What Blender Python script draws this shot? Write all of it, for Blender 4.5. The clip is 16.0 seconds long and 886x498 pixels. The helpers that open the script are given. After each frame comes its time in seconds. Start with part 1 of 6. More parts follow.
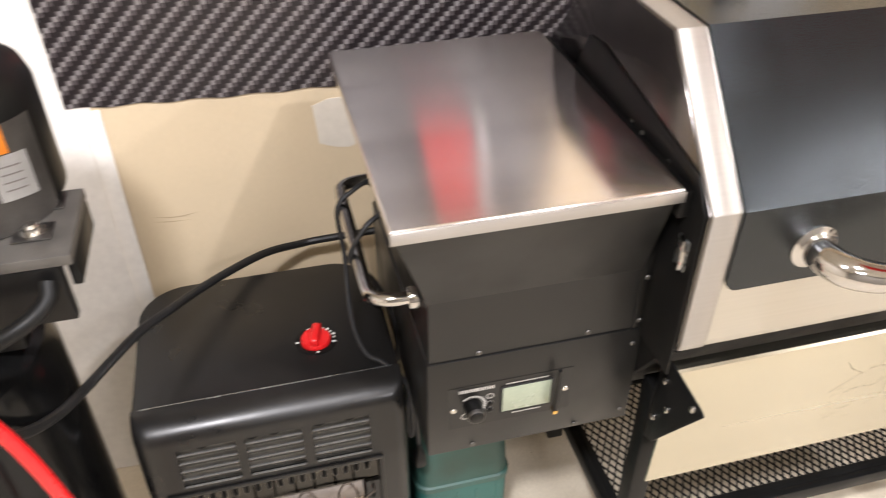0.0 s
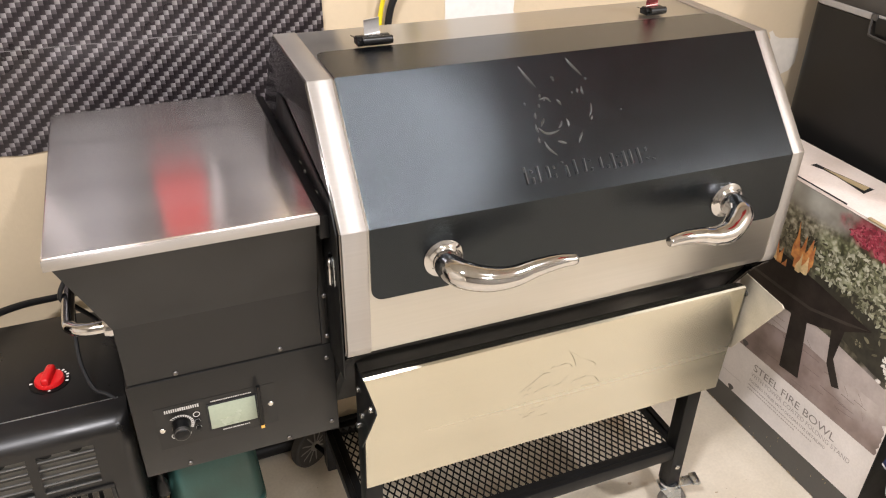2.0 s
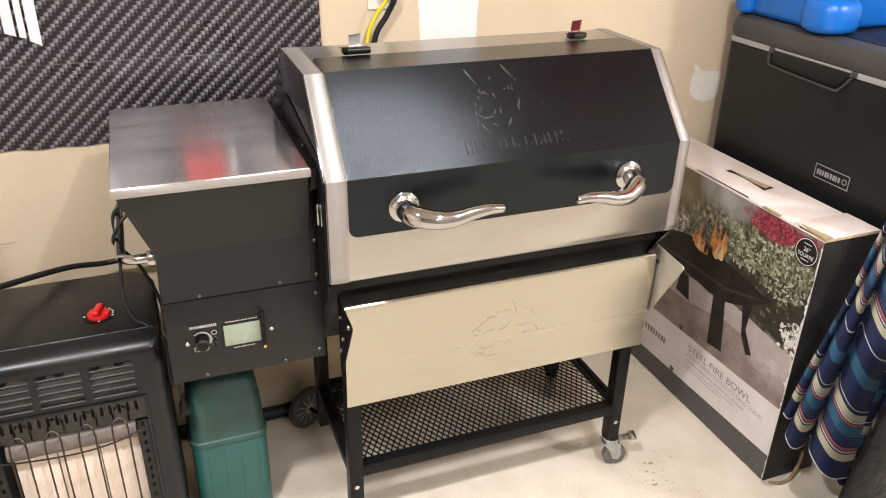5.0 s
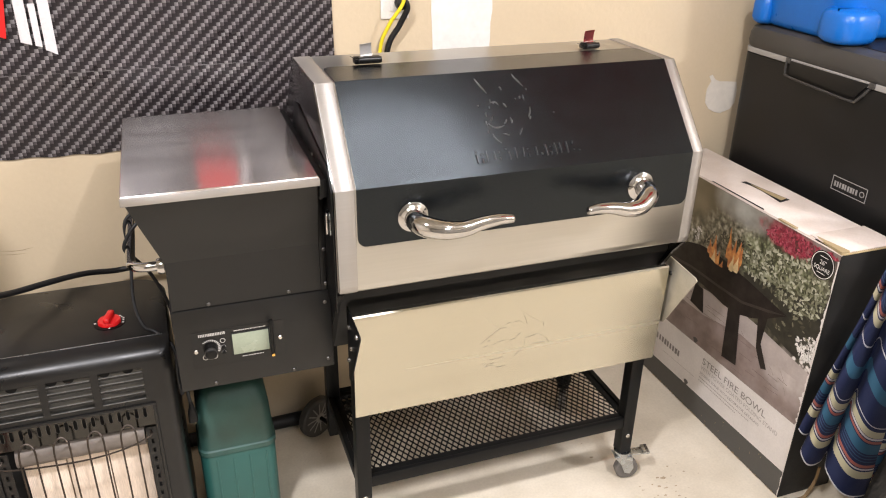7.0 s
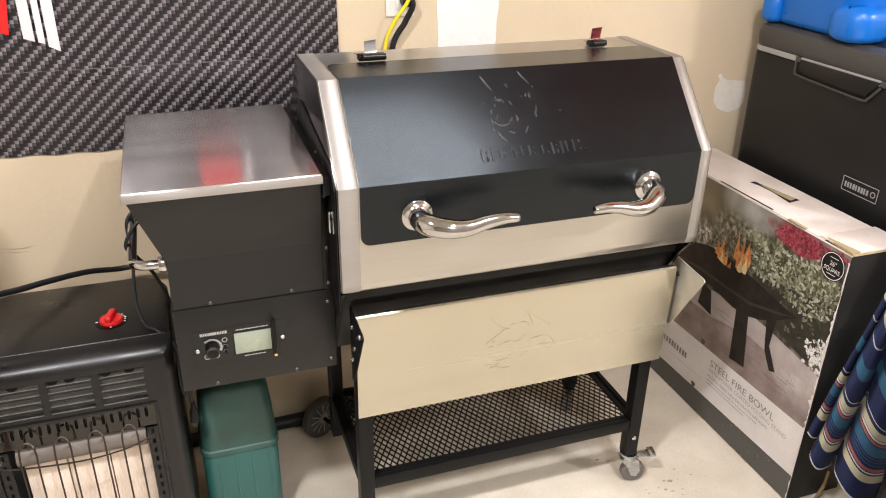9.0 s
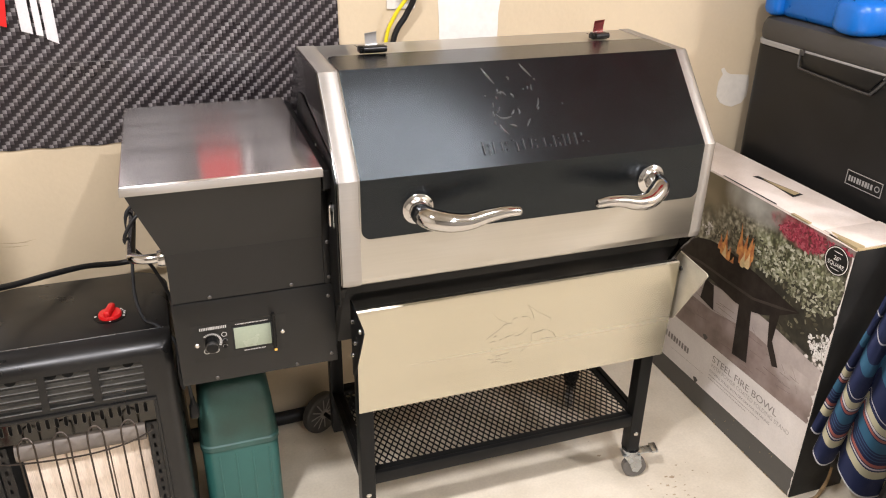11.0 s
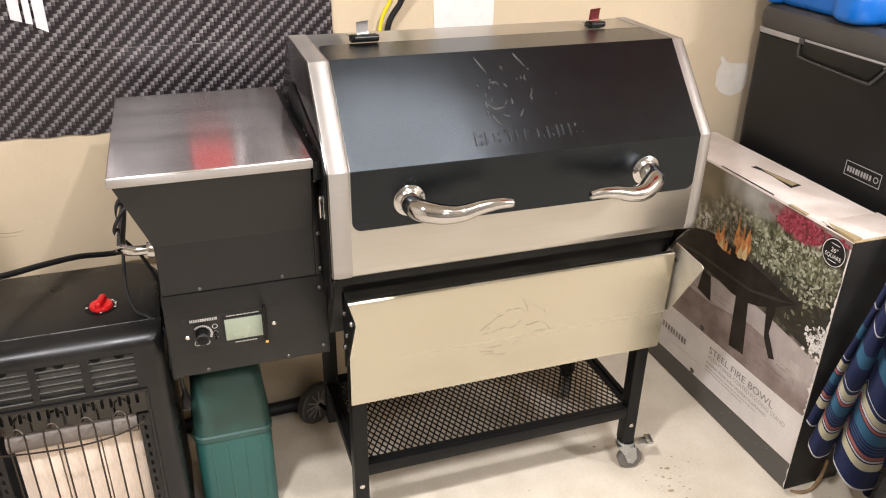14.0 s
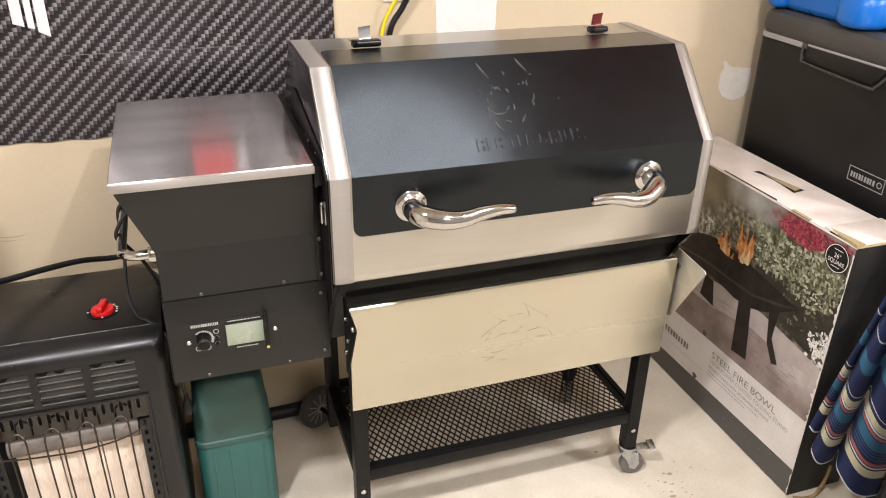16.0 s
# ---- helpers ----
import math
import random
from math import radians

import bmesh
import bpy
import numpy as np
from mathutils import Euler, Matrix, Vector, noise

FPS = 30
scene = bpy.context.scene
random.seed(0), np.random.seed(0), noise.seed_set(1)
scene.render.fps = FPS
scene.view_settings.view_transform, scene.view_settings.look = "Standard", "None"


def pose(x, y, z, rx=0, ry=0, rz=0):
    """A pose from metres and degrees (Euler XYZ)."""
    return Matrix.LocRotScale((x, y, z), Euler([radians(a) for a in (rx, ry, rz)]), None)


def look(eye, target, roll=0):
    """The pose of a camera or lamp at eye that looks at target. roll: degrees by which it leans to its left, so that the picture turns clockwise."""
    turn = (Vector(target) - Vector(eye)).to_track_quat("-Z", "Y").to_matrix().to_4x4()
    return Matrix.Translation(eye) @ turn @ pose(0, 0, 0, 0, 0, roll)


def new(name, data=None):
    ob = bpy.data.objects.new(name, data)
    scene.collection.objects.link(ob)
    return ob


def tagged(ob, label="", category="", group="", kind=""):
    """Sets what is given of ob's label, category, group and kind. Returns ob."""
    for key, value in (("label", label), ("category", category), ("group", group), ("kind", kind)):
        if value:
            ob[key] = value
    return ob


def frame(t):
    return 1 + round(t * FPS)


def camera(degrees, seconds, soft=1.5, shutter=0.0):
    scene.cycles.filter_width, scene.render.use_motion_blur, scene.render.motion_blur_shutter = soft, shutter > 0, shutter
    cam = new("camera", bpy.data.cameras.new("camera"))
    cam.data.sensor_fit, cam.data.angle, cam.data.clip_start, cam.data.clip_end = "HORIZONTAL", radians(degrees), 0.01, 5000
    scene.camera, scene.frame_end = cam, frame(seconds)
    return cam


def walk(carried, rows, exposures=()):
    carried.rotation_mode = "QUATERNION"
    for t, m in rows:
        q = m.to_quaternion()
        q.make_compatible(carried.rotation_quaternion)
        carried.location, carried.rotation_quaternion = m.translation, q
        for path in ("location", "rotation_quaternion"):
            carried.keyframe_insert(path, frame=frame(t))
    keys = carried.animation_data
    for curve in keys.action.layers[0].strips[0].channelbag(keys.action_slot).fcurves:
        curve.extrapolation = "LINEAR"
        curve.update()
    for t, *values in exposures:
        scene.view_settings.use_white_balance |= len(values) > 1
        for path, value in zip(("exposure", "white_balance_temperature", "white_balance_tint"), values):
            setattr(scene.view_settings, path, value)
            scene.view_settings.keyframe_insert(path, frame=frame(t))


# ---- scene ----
cam = camera(59.1, 16.0, 1.1, 0.4)
PATH = [
    (0, (-0.522, -0.69, 1.643), (-0.13, 0.852, 0.431), -0.0),
    (0.5, (-0.392, -0.705, 1.638), (0.138, 0.82, 0.458), 0.0),
    (1, (-0.277, -0.825, 1.659), (0.343, 0.692, 0.514), 0.8),
    (1.5, (-0.237, -0.93, 1.674), (0.409, 0.609, 0.571), 1.2),
    (2, (-0.237, -0.975, 1.679), (0.41, 0.598, 0.626), 1.2),
    (2.5, (-0.27, -1.039, 1.677), (0.382, 0.564, 0.674), 1.0),
    (3, (-0.329, -1.136, 1.678), (0.338, 0.483, 0.712), 1.0),
    (3.5, (-0.312, -1.234, 1.685), (0.369, 0.394, 0.743), 1.0),
    (4, (-0.276, -1.34, 1.687), (0.41, 0.293, 0.759), 1.1),
    (4.5, (-0.299, -1.418, 1.691), (0.377, 0.224, 0.771), 1.3),
    (5, (-0.312, -1.444, 1.681), (0.341, 0.217, 0.778), 1.2),
    (5.2, (-0.318, -1.452, 1.685), (0.326, 0.216, 0.787), 1.2),
    (7.5, (-0.289, -1.436, 1.673), (0.321, 0.253, 0.792), 1.0),
    (8, (-0.293, -1.43, 1.668), (0.31, 0.261, 0.788), 1.0),
    (8.5, (-0.285, -1.429, 1.667), (0.316, 0.263, 0.787), 1.0),
    (9, (-0.282, -1.428, 1.666), (0.317, 0.265, 0.786), 1.0),
    (11.5, (-0.278, -1.416, 1.652), (0.316, 0.272, 0.759), 1.0),
    (12, (-0.276, -1.414, 1.651), (0.315, 0.271, 0.75), 1.0),
    (12.5, (-0.274, -1.415, 1.652), (0.315, 0.266, 0.743), 1.0),
    (13, (-0.267, -1.415, 1.649), (0.32, 0.266, 0.737), 0.9),
    (13.5, (-0.26, -1.411, 1.654), (0.327, 0.268, 0.738), 1.0),
    (14, (-0.252, -1.41, 1.657), (0.333, 0.269, 0.74), 1.0),
    (14.5, (-0.253, -1.397, 1.653), (0.33, 0.282, 0.737), 1.0),
    (15, (-0.253, -1.395, 1.659), (0.328, 0.285, 0.743), 1.0),
    (15.5, (-0.249, -1.399, 1.661), (0.331, 0.282, 0.746), 1.0),
    (16, (-0.248, -1.404, 1.663), (0.331, 0.278, 0.75), 1.0),
]
walk(cam, [(t, look(eye, target, roll)) for t, eye, target, roll in PATH], [(0, 0.22), (0.5, 0.13), (1.2, 0.06), (3.2, 0.03), (4.0, 0.0), (16, 0.0)])

# ---- light ----
scene.view_settings.exposure = 0.0
world = bpy.data.worlds.new("world")
world.use_nodes = True
world.node_tree.nodes["Background"].inputs[0].default_value = (0.9, 0.85, 0.75, 1)
world.node_tree.nodes["Background"].inputs[1].default_value = 0.05
scene.world = world


def area(name, at, size_x, size_y, watts, colour):
    lamp = bpy.data.lights.new(name, "AREA")
    lamp.shape, lamp.size, lamp.size_y, lamp.energy, lamp.color = "RECTANGLE", size_x, size_y, watts, colour
    ob = new(name, lamp)
    ob.matrix_world = look(at, (at[0], at[1] + 0.0001, 0))
    return ob


TINT = (1, 0.975, 1.02)
area("ceiling_lamp_left", (-0.85, -1.05, 2.72), 0.20, 0.20, 73, TINT)
area("ceiling_lamp_near", (0.62, -1.10, 2.94), 0.09, 0.09, 42, TINT)
area("ceiling_lamp_right", (2.95, -2.38, 2.94), 0.3, 0.3, 116, TINT)
# Unseen fill light added behind the camera.
area("fill_lamp_back", (0.3, -2.7, 2.94), 0.5, 0.5, 46, TINT)


# ---- materials ----
def M(name, colour, rough=0.5, metal=0.0, var=0.12, scale=9.0, fine=160.0, bump=0.05, bump_scale=None, stretch=(1, 1, 1),
      colour2=None, rvar=0.08, coat=0.0, bump_dist=0.002, fine_var=0.05, spec=0.5):
    """A surface with broad stains, fine grain, uneven gloss and fine relief."""
    m = bpy.data.materials.new(name)
    m.use_nodes = True
    n, l = m.node_tree.nodes, m.node_tree.links
    p = n["Principled BSDF"]
    co = n.new("ShaderNodeTexCoord")
    mp = n.new("ShaderNodeMapping")
    mp.inputs["Scale"].default_value = stretch
    l.new(co.outputs["Object"], mp.inputs["Vector"])

    def noise_node(sc, detail):
        t = n.new("ShaderNodeTexNoise")
        t.inputs["Scale"].default_value, t.inputs["Detail"].default_value = sc, detail
        l.new(mp.outputs[0], t.inputs["Vector"])
        return t

    broad, grain = noise_node(scale, 5), noise_node(fine, 3)
    c2 = colour2 or tuple(c * (1 - 2 * var) for c in colour)
    ramp = n.new("ShaderNodeValToRGB")
    ramp.color_ramp.elements[0].position, ramp.color_ramp.elements[1].position = 0.3, 0.7
    ramp.color_ramp.elements[0].color, ramp.color_ramp.elements[1].color = (*c2, 1), (*colour, 1)
    l.new(broad.outputs["Fac"], ramp.inputs[0])
    hsv = n.new("ShaderNodeHueSaturation")
    mr = n.new("ShaderNodeMapRange")
    mr.inputs["To Min"].default_value, mr.inputs["To Max"].default_value = 1 - 2 * fine_var, 1 + 2 * fine_var
    l.new(grain.outputs["Fac"], mr.inputs["Value"])
    l.new(mr.outputs[0], hsv.inputs["Value"])
    l.new(ramp.outputs[0], hsv.inputs["Color"])
    l.new(hsv.outputs[0], p.inputs["Base Color"])
    rr = n.new("ShaderNodeMapRange")
    rr.inputs["From Min"].default_value, rr.inputs["From Max"].default_value = 0.3, 0.7
    rr.inputs["To Min"].default_value, rr.inputs["To Max"].default_value = max(0.02, rough - rvar), min(1, rough + rvar)
    l.new(broad.outputs["Fac"], rr.inputs["Value"])
    l.new(rr.outputs[0], p.inputs["Roughness"])
    p.inputs["Metallic"].default_value = metal
    p.inputs["Coat Weight"].default_value = coat
    p.inputs["Specular IOR Level"].default_value = spec
    if bump:
        b = n.new("ShaderNodeBump")
        b.inputs["Strength"].default_value, b.inputs["Distance"].default_value = bump, bump_dist
        src = noise_node(bump_scale, 2) if bump_scale else grain
        l.new(src.outputs["Fac"], b.inputs["Height"])
        l.new(b.outputs[0], p.inputs["Normal"])
    return m


def hammered(m, scale, strength, uneven=1.0):
    """Fine round dimples in the paint of a sheet."""
    n, l = m.node_tree.nodes, m.node_tree.links
    co, v, b = n.new("ShaderNodeTexCoord"), n.new("ShaderNodeTexVoronoi"), n.new("ShaderNodeBump")
    v.inputs["Scale"].default_value, v.inputs["Randomness"].default_value = scale, uneven
    b.inputs["Strength"].default_value, b.inputs["Distance"].default_value = strength, 0.001
    l.new(co.outputs["Object"], v.inputs["Vector"])
    l.new(v.outputs["Distance"], b.inputs["Height"])
    l.new(b.outputs[0], n["Principled BSDF"].inputs["Normal"])


def brushed(name, colour, rough, along, aniso=0.75):
    """Brushed steel, with its grain along an axis of the thing."""
    stretch = [260.0, 260.0, 260.0]
    stretch["xyz".index(along)] = 3.0
    m = M(name, colour, rough, 1.0, var=0.02, scale=0.06, fine=1.0, bump=0.012, stretch=tuple(stretch), rvar=0.02, bump_dist=0.0005, fine_var=0.025)
    n, l = m.node_tree.nodes, m.node_tree.links
    p = n["Principled BSDF"]
    p.inputs["Anisotropic"].default_value = aniso
    geo = n.new("ShaderNodeCombineXYZ")
    for i, axis in enumerate("xyz"):
        geo.inputs[i].default_value = 0.0 if axis == along else 1.0
    l.new(geo.outputs[0], p.inputs["Tangent"])
    return m


WALL = M("cream_wall_paint", (0.61, 0.50, 0.345), 0.6, 0, 0.05, 3.0, 90, 0.25, 60, bump_dist=0.003, fine_var=0.015)
MUD = M("white_joint_compound", (0.76, 0.735, 0.70), 0.7, 0, 0.03, 9, 60, 0.3, 45, bump_dist=0.002)
PALE_WALL = M("pale_wall_paint", (0.70, 0.65, 0.56), 0.6, 0, 0.05, 3.0, 90, 0.25, 60)
MUD_DULL = M("dull_filler", (0.70, 0.65, 0.57), 0.7, 0, 0.06, 9, 60, 0.3, 45)
UNSEEN_GREY_WALL = M("unseen_wall_grey", (0.30, 0.28, 0.25), 0.7, 0, 0.1, 2.0, 90, 0.2, 60)
CEIL = M("ceiling_paint", (0.78, 0.75, 0.68), 0.8, 0, 0.03, 3, 80)
FLOOR = M("sealed_concrete", (0.675, 0.610, 0.500), 0.42, 0, 0.08, 9, 130, 0.15, 70, colour2=(0.575, 0.51, 0.405), rvar=0.12, fine_var=0.06)
STEEL_X = brushed("brushed_steel_along", (0.46, 0.44, 0.40), 0.30, "x", 0.85)
STEEL_BAND = brushed("brushed_steel_band", (0.35, 0.330, 0.307), 0.47, "x")
# Shelf stainless: the beige of the reflected floor is mixed into the colour.
STEEL_SHELF_TINTED = brushed("brushed_steel_shelf_floor_tint", (0.485, 0.457, 0.372), 0.26, "x")
# Paler copy of the stainless: the hopper lid's light haze is put into its colour.
STEEL_LID_PALED = brushed("brushed_steel_lid_paled", (0.81, 0.775, 0.765), 0.215, "x", 0.89)
# Right bracket steel: its beige floor reflection is given as base colour.
STEEL_BRACKET_TINTED = M("bracket_steel_floor_reflection", (0.50, 0.46, 0.37), 0.48, 0.55, 0.1, 18, 240, 0.05)
# Stainless at the ends: the dark surroundings it mirrors are put into its colour.
STEEL_SIDE_DARKENED = brushed("brushed_steel_side_dark_reflection", (0.155, 0.146, 0.14), 0.14, "z", 0.4)
CHROME = M("polished_steel", (0.47, 0.458, 0.448), 0.10, 1, 0.04, 20, 200, 0.0, rvar=0.03)
ZINC = M("zinc_plate", (0.50, 0.525, 0.54), 0.27, 1, 0.1, 40, 300, 0.05)
SCREW_DARK = M("dark_screw_steel", (0.13, 0.125, 0.12), 0.42, 1, 0.1, 60, 300, 0.0)
SCREW = M("screw_steel", (0.62, 0.60, 0.56), 0.25, 1, 0.1, 60, 300, 0.0)
POWDER = M("black_powder_coat", (0.0035, 0.004, 0.0047), 0.20, 0, 0.1, 20, 330, 0.0, None, rvar=0.02, spec=0.345)
POWDER.node_tree.nodes["Principled BSDF"].inputs["Specular Tint"].default_value = (0.82, 0.93, 1.0, 1)
hammered(POWDER, 520, 0.24)
RIDGE = M("black_raised_paint", (0.010, 0.0108, 0.0115), 0.33, 0, 0.1, 20, 330, 0.0, spec=1.0)
BLACK = M("matt_black_steel", (0.0068, 0.0068, 0.0067), 0.42, 0, 0.1, 12, 400, 0.12, 500, bump_dist=0.0006, spec=0.15)
HOPPER = M("matt_black_hopper_steel", (0.0072, 0.0070, 0.0066), 0.40, 0, 0.1, 12, 400, 0.12, 500, bump_dist=0.0006, spec=0.34)
BLACK_DARK = M("black_steel", (0.0035, 0.0034, 0.0033), 0.40, 0, 0.1, 12, 400, 0.1, 500, spec=0.22)
SATIN = M("satin_black_enamel", (0.008, 0.0076, 0.0073), 0.33, 0, 0.1, 10, 500, 0.08, 420, bump_dist=0.0006, spec=0.36)
TANK = M("gloss_black_enamel", (0.004, 0.004, 0.004), 0.16, 0, 0.1, 10, 300, 0.03, spec=0.2)
MOTOR_STEEL = M("worn_motor_steel", (0.17, 0.158, 0.145), 0.45, 0.55, 0.2, 14, 260, 0.08)
BRACKET = M("dusty_bracket_steel", (0.085, 0.079, 0.071), 0.5, 0.2, 0.2, 22, 260, 0.08)
LABEL_GREY = M("grey_label_print", (0.42, 0.41, 0.39), 0.5, 0, 0.1, 30)
# Black for the display bezel, and for shade painted into holes and hollows.
BEZEL_AND_SHADE = M("black_bezel_and_hole_shade", (0.006, 0.006, 0.006), 0.8, 0, 0.1)
RUBBER = M("black_rubber", (0.012, 0.012, 0.0125), 0.5, 0, 0.15, 30, 200, 0.1, spec=0.3)
PALE_GREY = M("pale_grey_plastic", (0.24, 0.22, 0.20), 0.5, 0, 0.1, 20, 200, 0.1)
TYRE = M("worn_tyre", (0.045, 0.041, 0.037), 0.6, 0, 0.15, 30)
GREY_PLASTIC = M("grey_plastic", (0.14, 0.13, 0.12), 0.5, 0, 0.1, 20, 200, 0.1)
RED = M("red_plastic", (0.62, 0.012, 0.014), 0.3, 0, 0.06, 30, 300, 0.04)
GREEN = M("green_plastic", (0.018, 0.088, 0.077), 0.42, 0, 0.12, 7, 240, 0.12, 300, colour2=(0.014, 0.070, 0.061))
# Worn green, darkened further for the hopper's shade on the case lid.
GREEN_WORN_SHADED = M("green_plastic_worn_shaded", (0.026, 0.078, 0.066), 0.5, 0, 0.2, 14, 200, 0.12, 300, colour2=(0.017, 0.052, 0.043))
BLUE = M("blue_plastic", (0.003, 0.145, 0.58), 0.33, 0, 0.06, 10, 260, 0.1, 300)
COOLER = M("black_cooler_plastic", (0.0135, 0.0130, 0.0126), 0.44, 0, 0.12, 8, 420, 0.2, 420, bump_dist=0.0008, spec=0.30)
COOLER_LID = M("charcoal_lid_plastic", (0.054, 0.052, 0.050), 0.5, 0, 0.1, 8, 420, 0.2, 420, bump_dist=0.0008)
RIM_GREY = M("grey_rim_plastic", (0.055, 0.053, 0.051), 0.4, 0, 0.1, 12, 240, 0.08)
LIGHT_GREY = M("light_grey_plastic", (0.34, 0.33, 0.32), 0.45, 0, 0.06, 12, 240, 0.08)
CARD_TOP = M("worn_white_card", (0.70, 0.63, 0.58), 0.7, 0, 0.1, 12, 170, 0.2, 50, colour2=(0.60, 0.52, 0.46))
CARD_RAW = M("raw_cardboard", (0.40, 0.31, 0.17), 0.8, 0, 0.12, 30, 200, 0.3)
CARD_DARK = M("dark_printed_card", (0.012, 0.0115, 0.011), 0.5, 0, 0.15, 14, 160, 0.2, 40, spec=0.3)
CARD_WHITE = M("white_printed_card", (0.68, 0.64, 0.615), 0.5, 0, 0.06, 8, 160, 0.15, 40)
CARD_GREY = M("grey_printed_card", (0.080, 0.076, 0.070), 0.5, 0, 0.1, 10, 160, 0.15, 40)
INK = M("grey_ink", (0.22, 0.20, 0.185), 0.6, 0, 0.05)
INK_LIGHT = M("pale_ink", (0.36, 0.33, 0.31), 0.6, 0, 0.05)
PANEL_INK = M("dull_panel_print", (0.40, 0.39, 0.37), 0.5, 0, 0.04)
WHITE_INK = M("white_ink", (0.72, 0.70, 0.67), 0.5, 0, 0.04)
PRINT_BLACK = M("printed_dark_iron", (0.012, 0.009, 0.008), 0.45, 0, 0.2, 25, 160, 0.1, colour2=(0.026, 0.020, 0.017), spec=0.3)
PRINT_IRON = M("printed_iron_lit", (0.055, 0.042, 0.036), 0.45, 0, 0.3, 20, 160, 0.1)
FLAME = M("printed_flame", (0.74, 0.36, 0.11), 0.5, 0, 0.3, 55, 160, 0.0, colour2=(0.36, 0.10, 0.04))
FLAME_PALE = M("printed_pale_flame", (0.74, 0.56, 0.30), 0.5, 0, 0.2, 40, 160, 0.0)
LCD = M("lcd_glass", (0.25, 0.285, 0.215), 0.22, 0, 0.04, 12, 200, 0.0)
GOLD_PALE = M("plug_brass", (0.80, 0.70, 0.50), 0.3, 1, 0.1)
SLOT_EDGE = M("worn_slot_edge", (0.16, 0.155, 0.15), 0.3, 1, 0.1)
# Paler copy of the black enamel: the lips' bright edge line is painted.
LOUVRE_LIT = M("louvre_edge_lit_enamel", (0.10, 0.098, 0.094), 0.25, 0, 0.1, 30, 300, 0.0)
GOLD = M("brass", (0.75, 0.48, 0.14), 0.25, 1, 0.1)
PLAQUE = M("ceramic_plaque", (0.68, 0.58, 0.48), 0.85, 0, 0.06, 1.2, 60, 0.7, 46, stretch=(9.0, 1, 0.7), bump_dist=0.003, colour2=(0.62, 0.50, 0.40), fine_var=0.14)
hammered(PLAQUE, 290, 0.9, 0.12)
REFLECTOR = M("heater_reflector", (0.06, 0.058, 0.055), 0.12, 1, 0.1, 18, 200, 0.04)
TUBE_GREY = M("heat_stained_steel", (0.165, 0.14, 0.12), 0.6, 0.1, 0.2, 20, 200, 0.1)
BAFFLE = M("galvanised_baffle", (0.165, 0.163, 0.155), 0.38, 0.75, 0.15, 30, 200, 0.05)
WIRE = M("dark_guard_wire", (0.075, 0.062, 0.053), 0.45, 1, 0.1)
YELLOW = M("yellow_cord", (0.80, 0.66, 0.02), 0.4, 0, 0.05)
PLATE = M("white_plate", (0.80, 0.77, 0.72), 0.35, 0, 0.03)
SCUFF = M("scuff_mark", (0.42, 0.33, 0.22), 0.7, 0, 0.1)
ORANGE = M("orange_sticker", (0.75, 0.25, 0.02), 0.5, 0, 0.05)
BAN_WHITE = M("banner_white_print", (0.62, 0.59, 0.60), 0.45, 0, 0.03)
CREASE = M("worn_vinyl", (0.24, 0.225, 0.225), 0.5, 0, 0.2, 60, 200, 0.0)
BAN_RED = M("banner_red_print", (0.58, 0.012, 0.012), 0.4, 0, 0.03)
BAN_DEEP = M("banner_deep_red_print", (0.36, 0.02, 0.022), 0.45, 0, 0.03)
LEAF_STEEL = M("clip_leaf_steel", (0.55, 0.53, 0.51), 0.4, 0.35, 0.06)
# Steel leaf of the right clip, a red reflection coloured in.
LEAF_RED_REFLECTION = M("steel_with_red_reflection", (0.45, 0.10, 0.10), 0.3, 0.8, 0.1)
JUTE = M("jute", (0.30, 0.20, 0.10), 0.85, 0, 0.2, 60, 400, 0.4)
BAG = M("black_bag_leatherette", (0.006, 0.006, 0.0062), 0.42, 0, 0.2, 30, 900, 0.6, 38, bump_dist=0.012, spec=0.3)
DIRT = M("floor_stain", (0.46, 0.36, 0.24), 0.6, 0, 0.2)


def ramp_stops(ramp, stops, mode="LINEAR"):
    e = ramp.color_ramp.elements
    ramp.color_ramp.interpolation = mode
    while len(e) < len(stops):
        e.new(0.5)
    for el, (at, c) in zip(e, stops):
        el.position, el.color = at, (*c, 1)


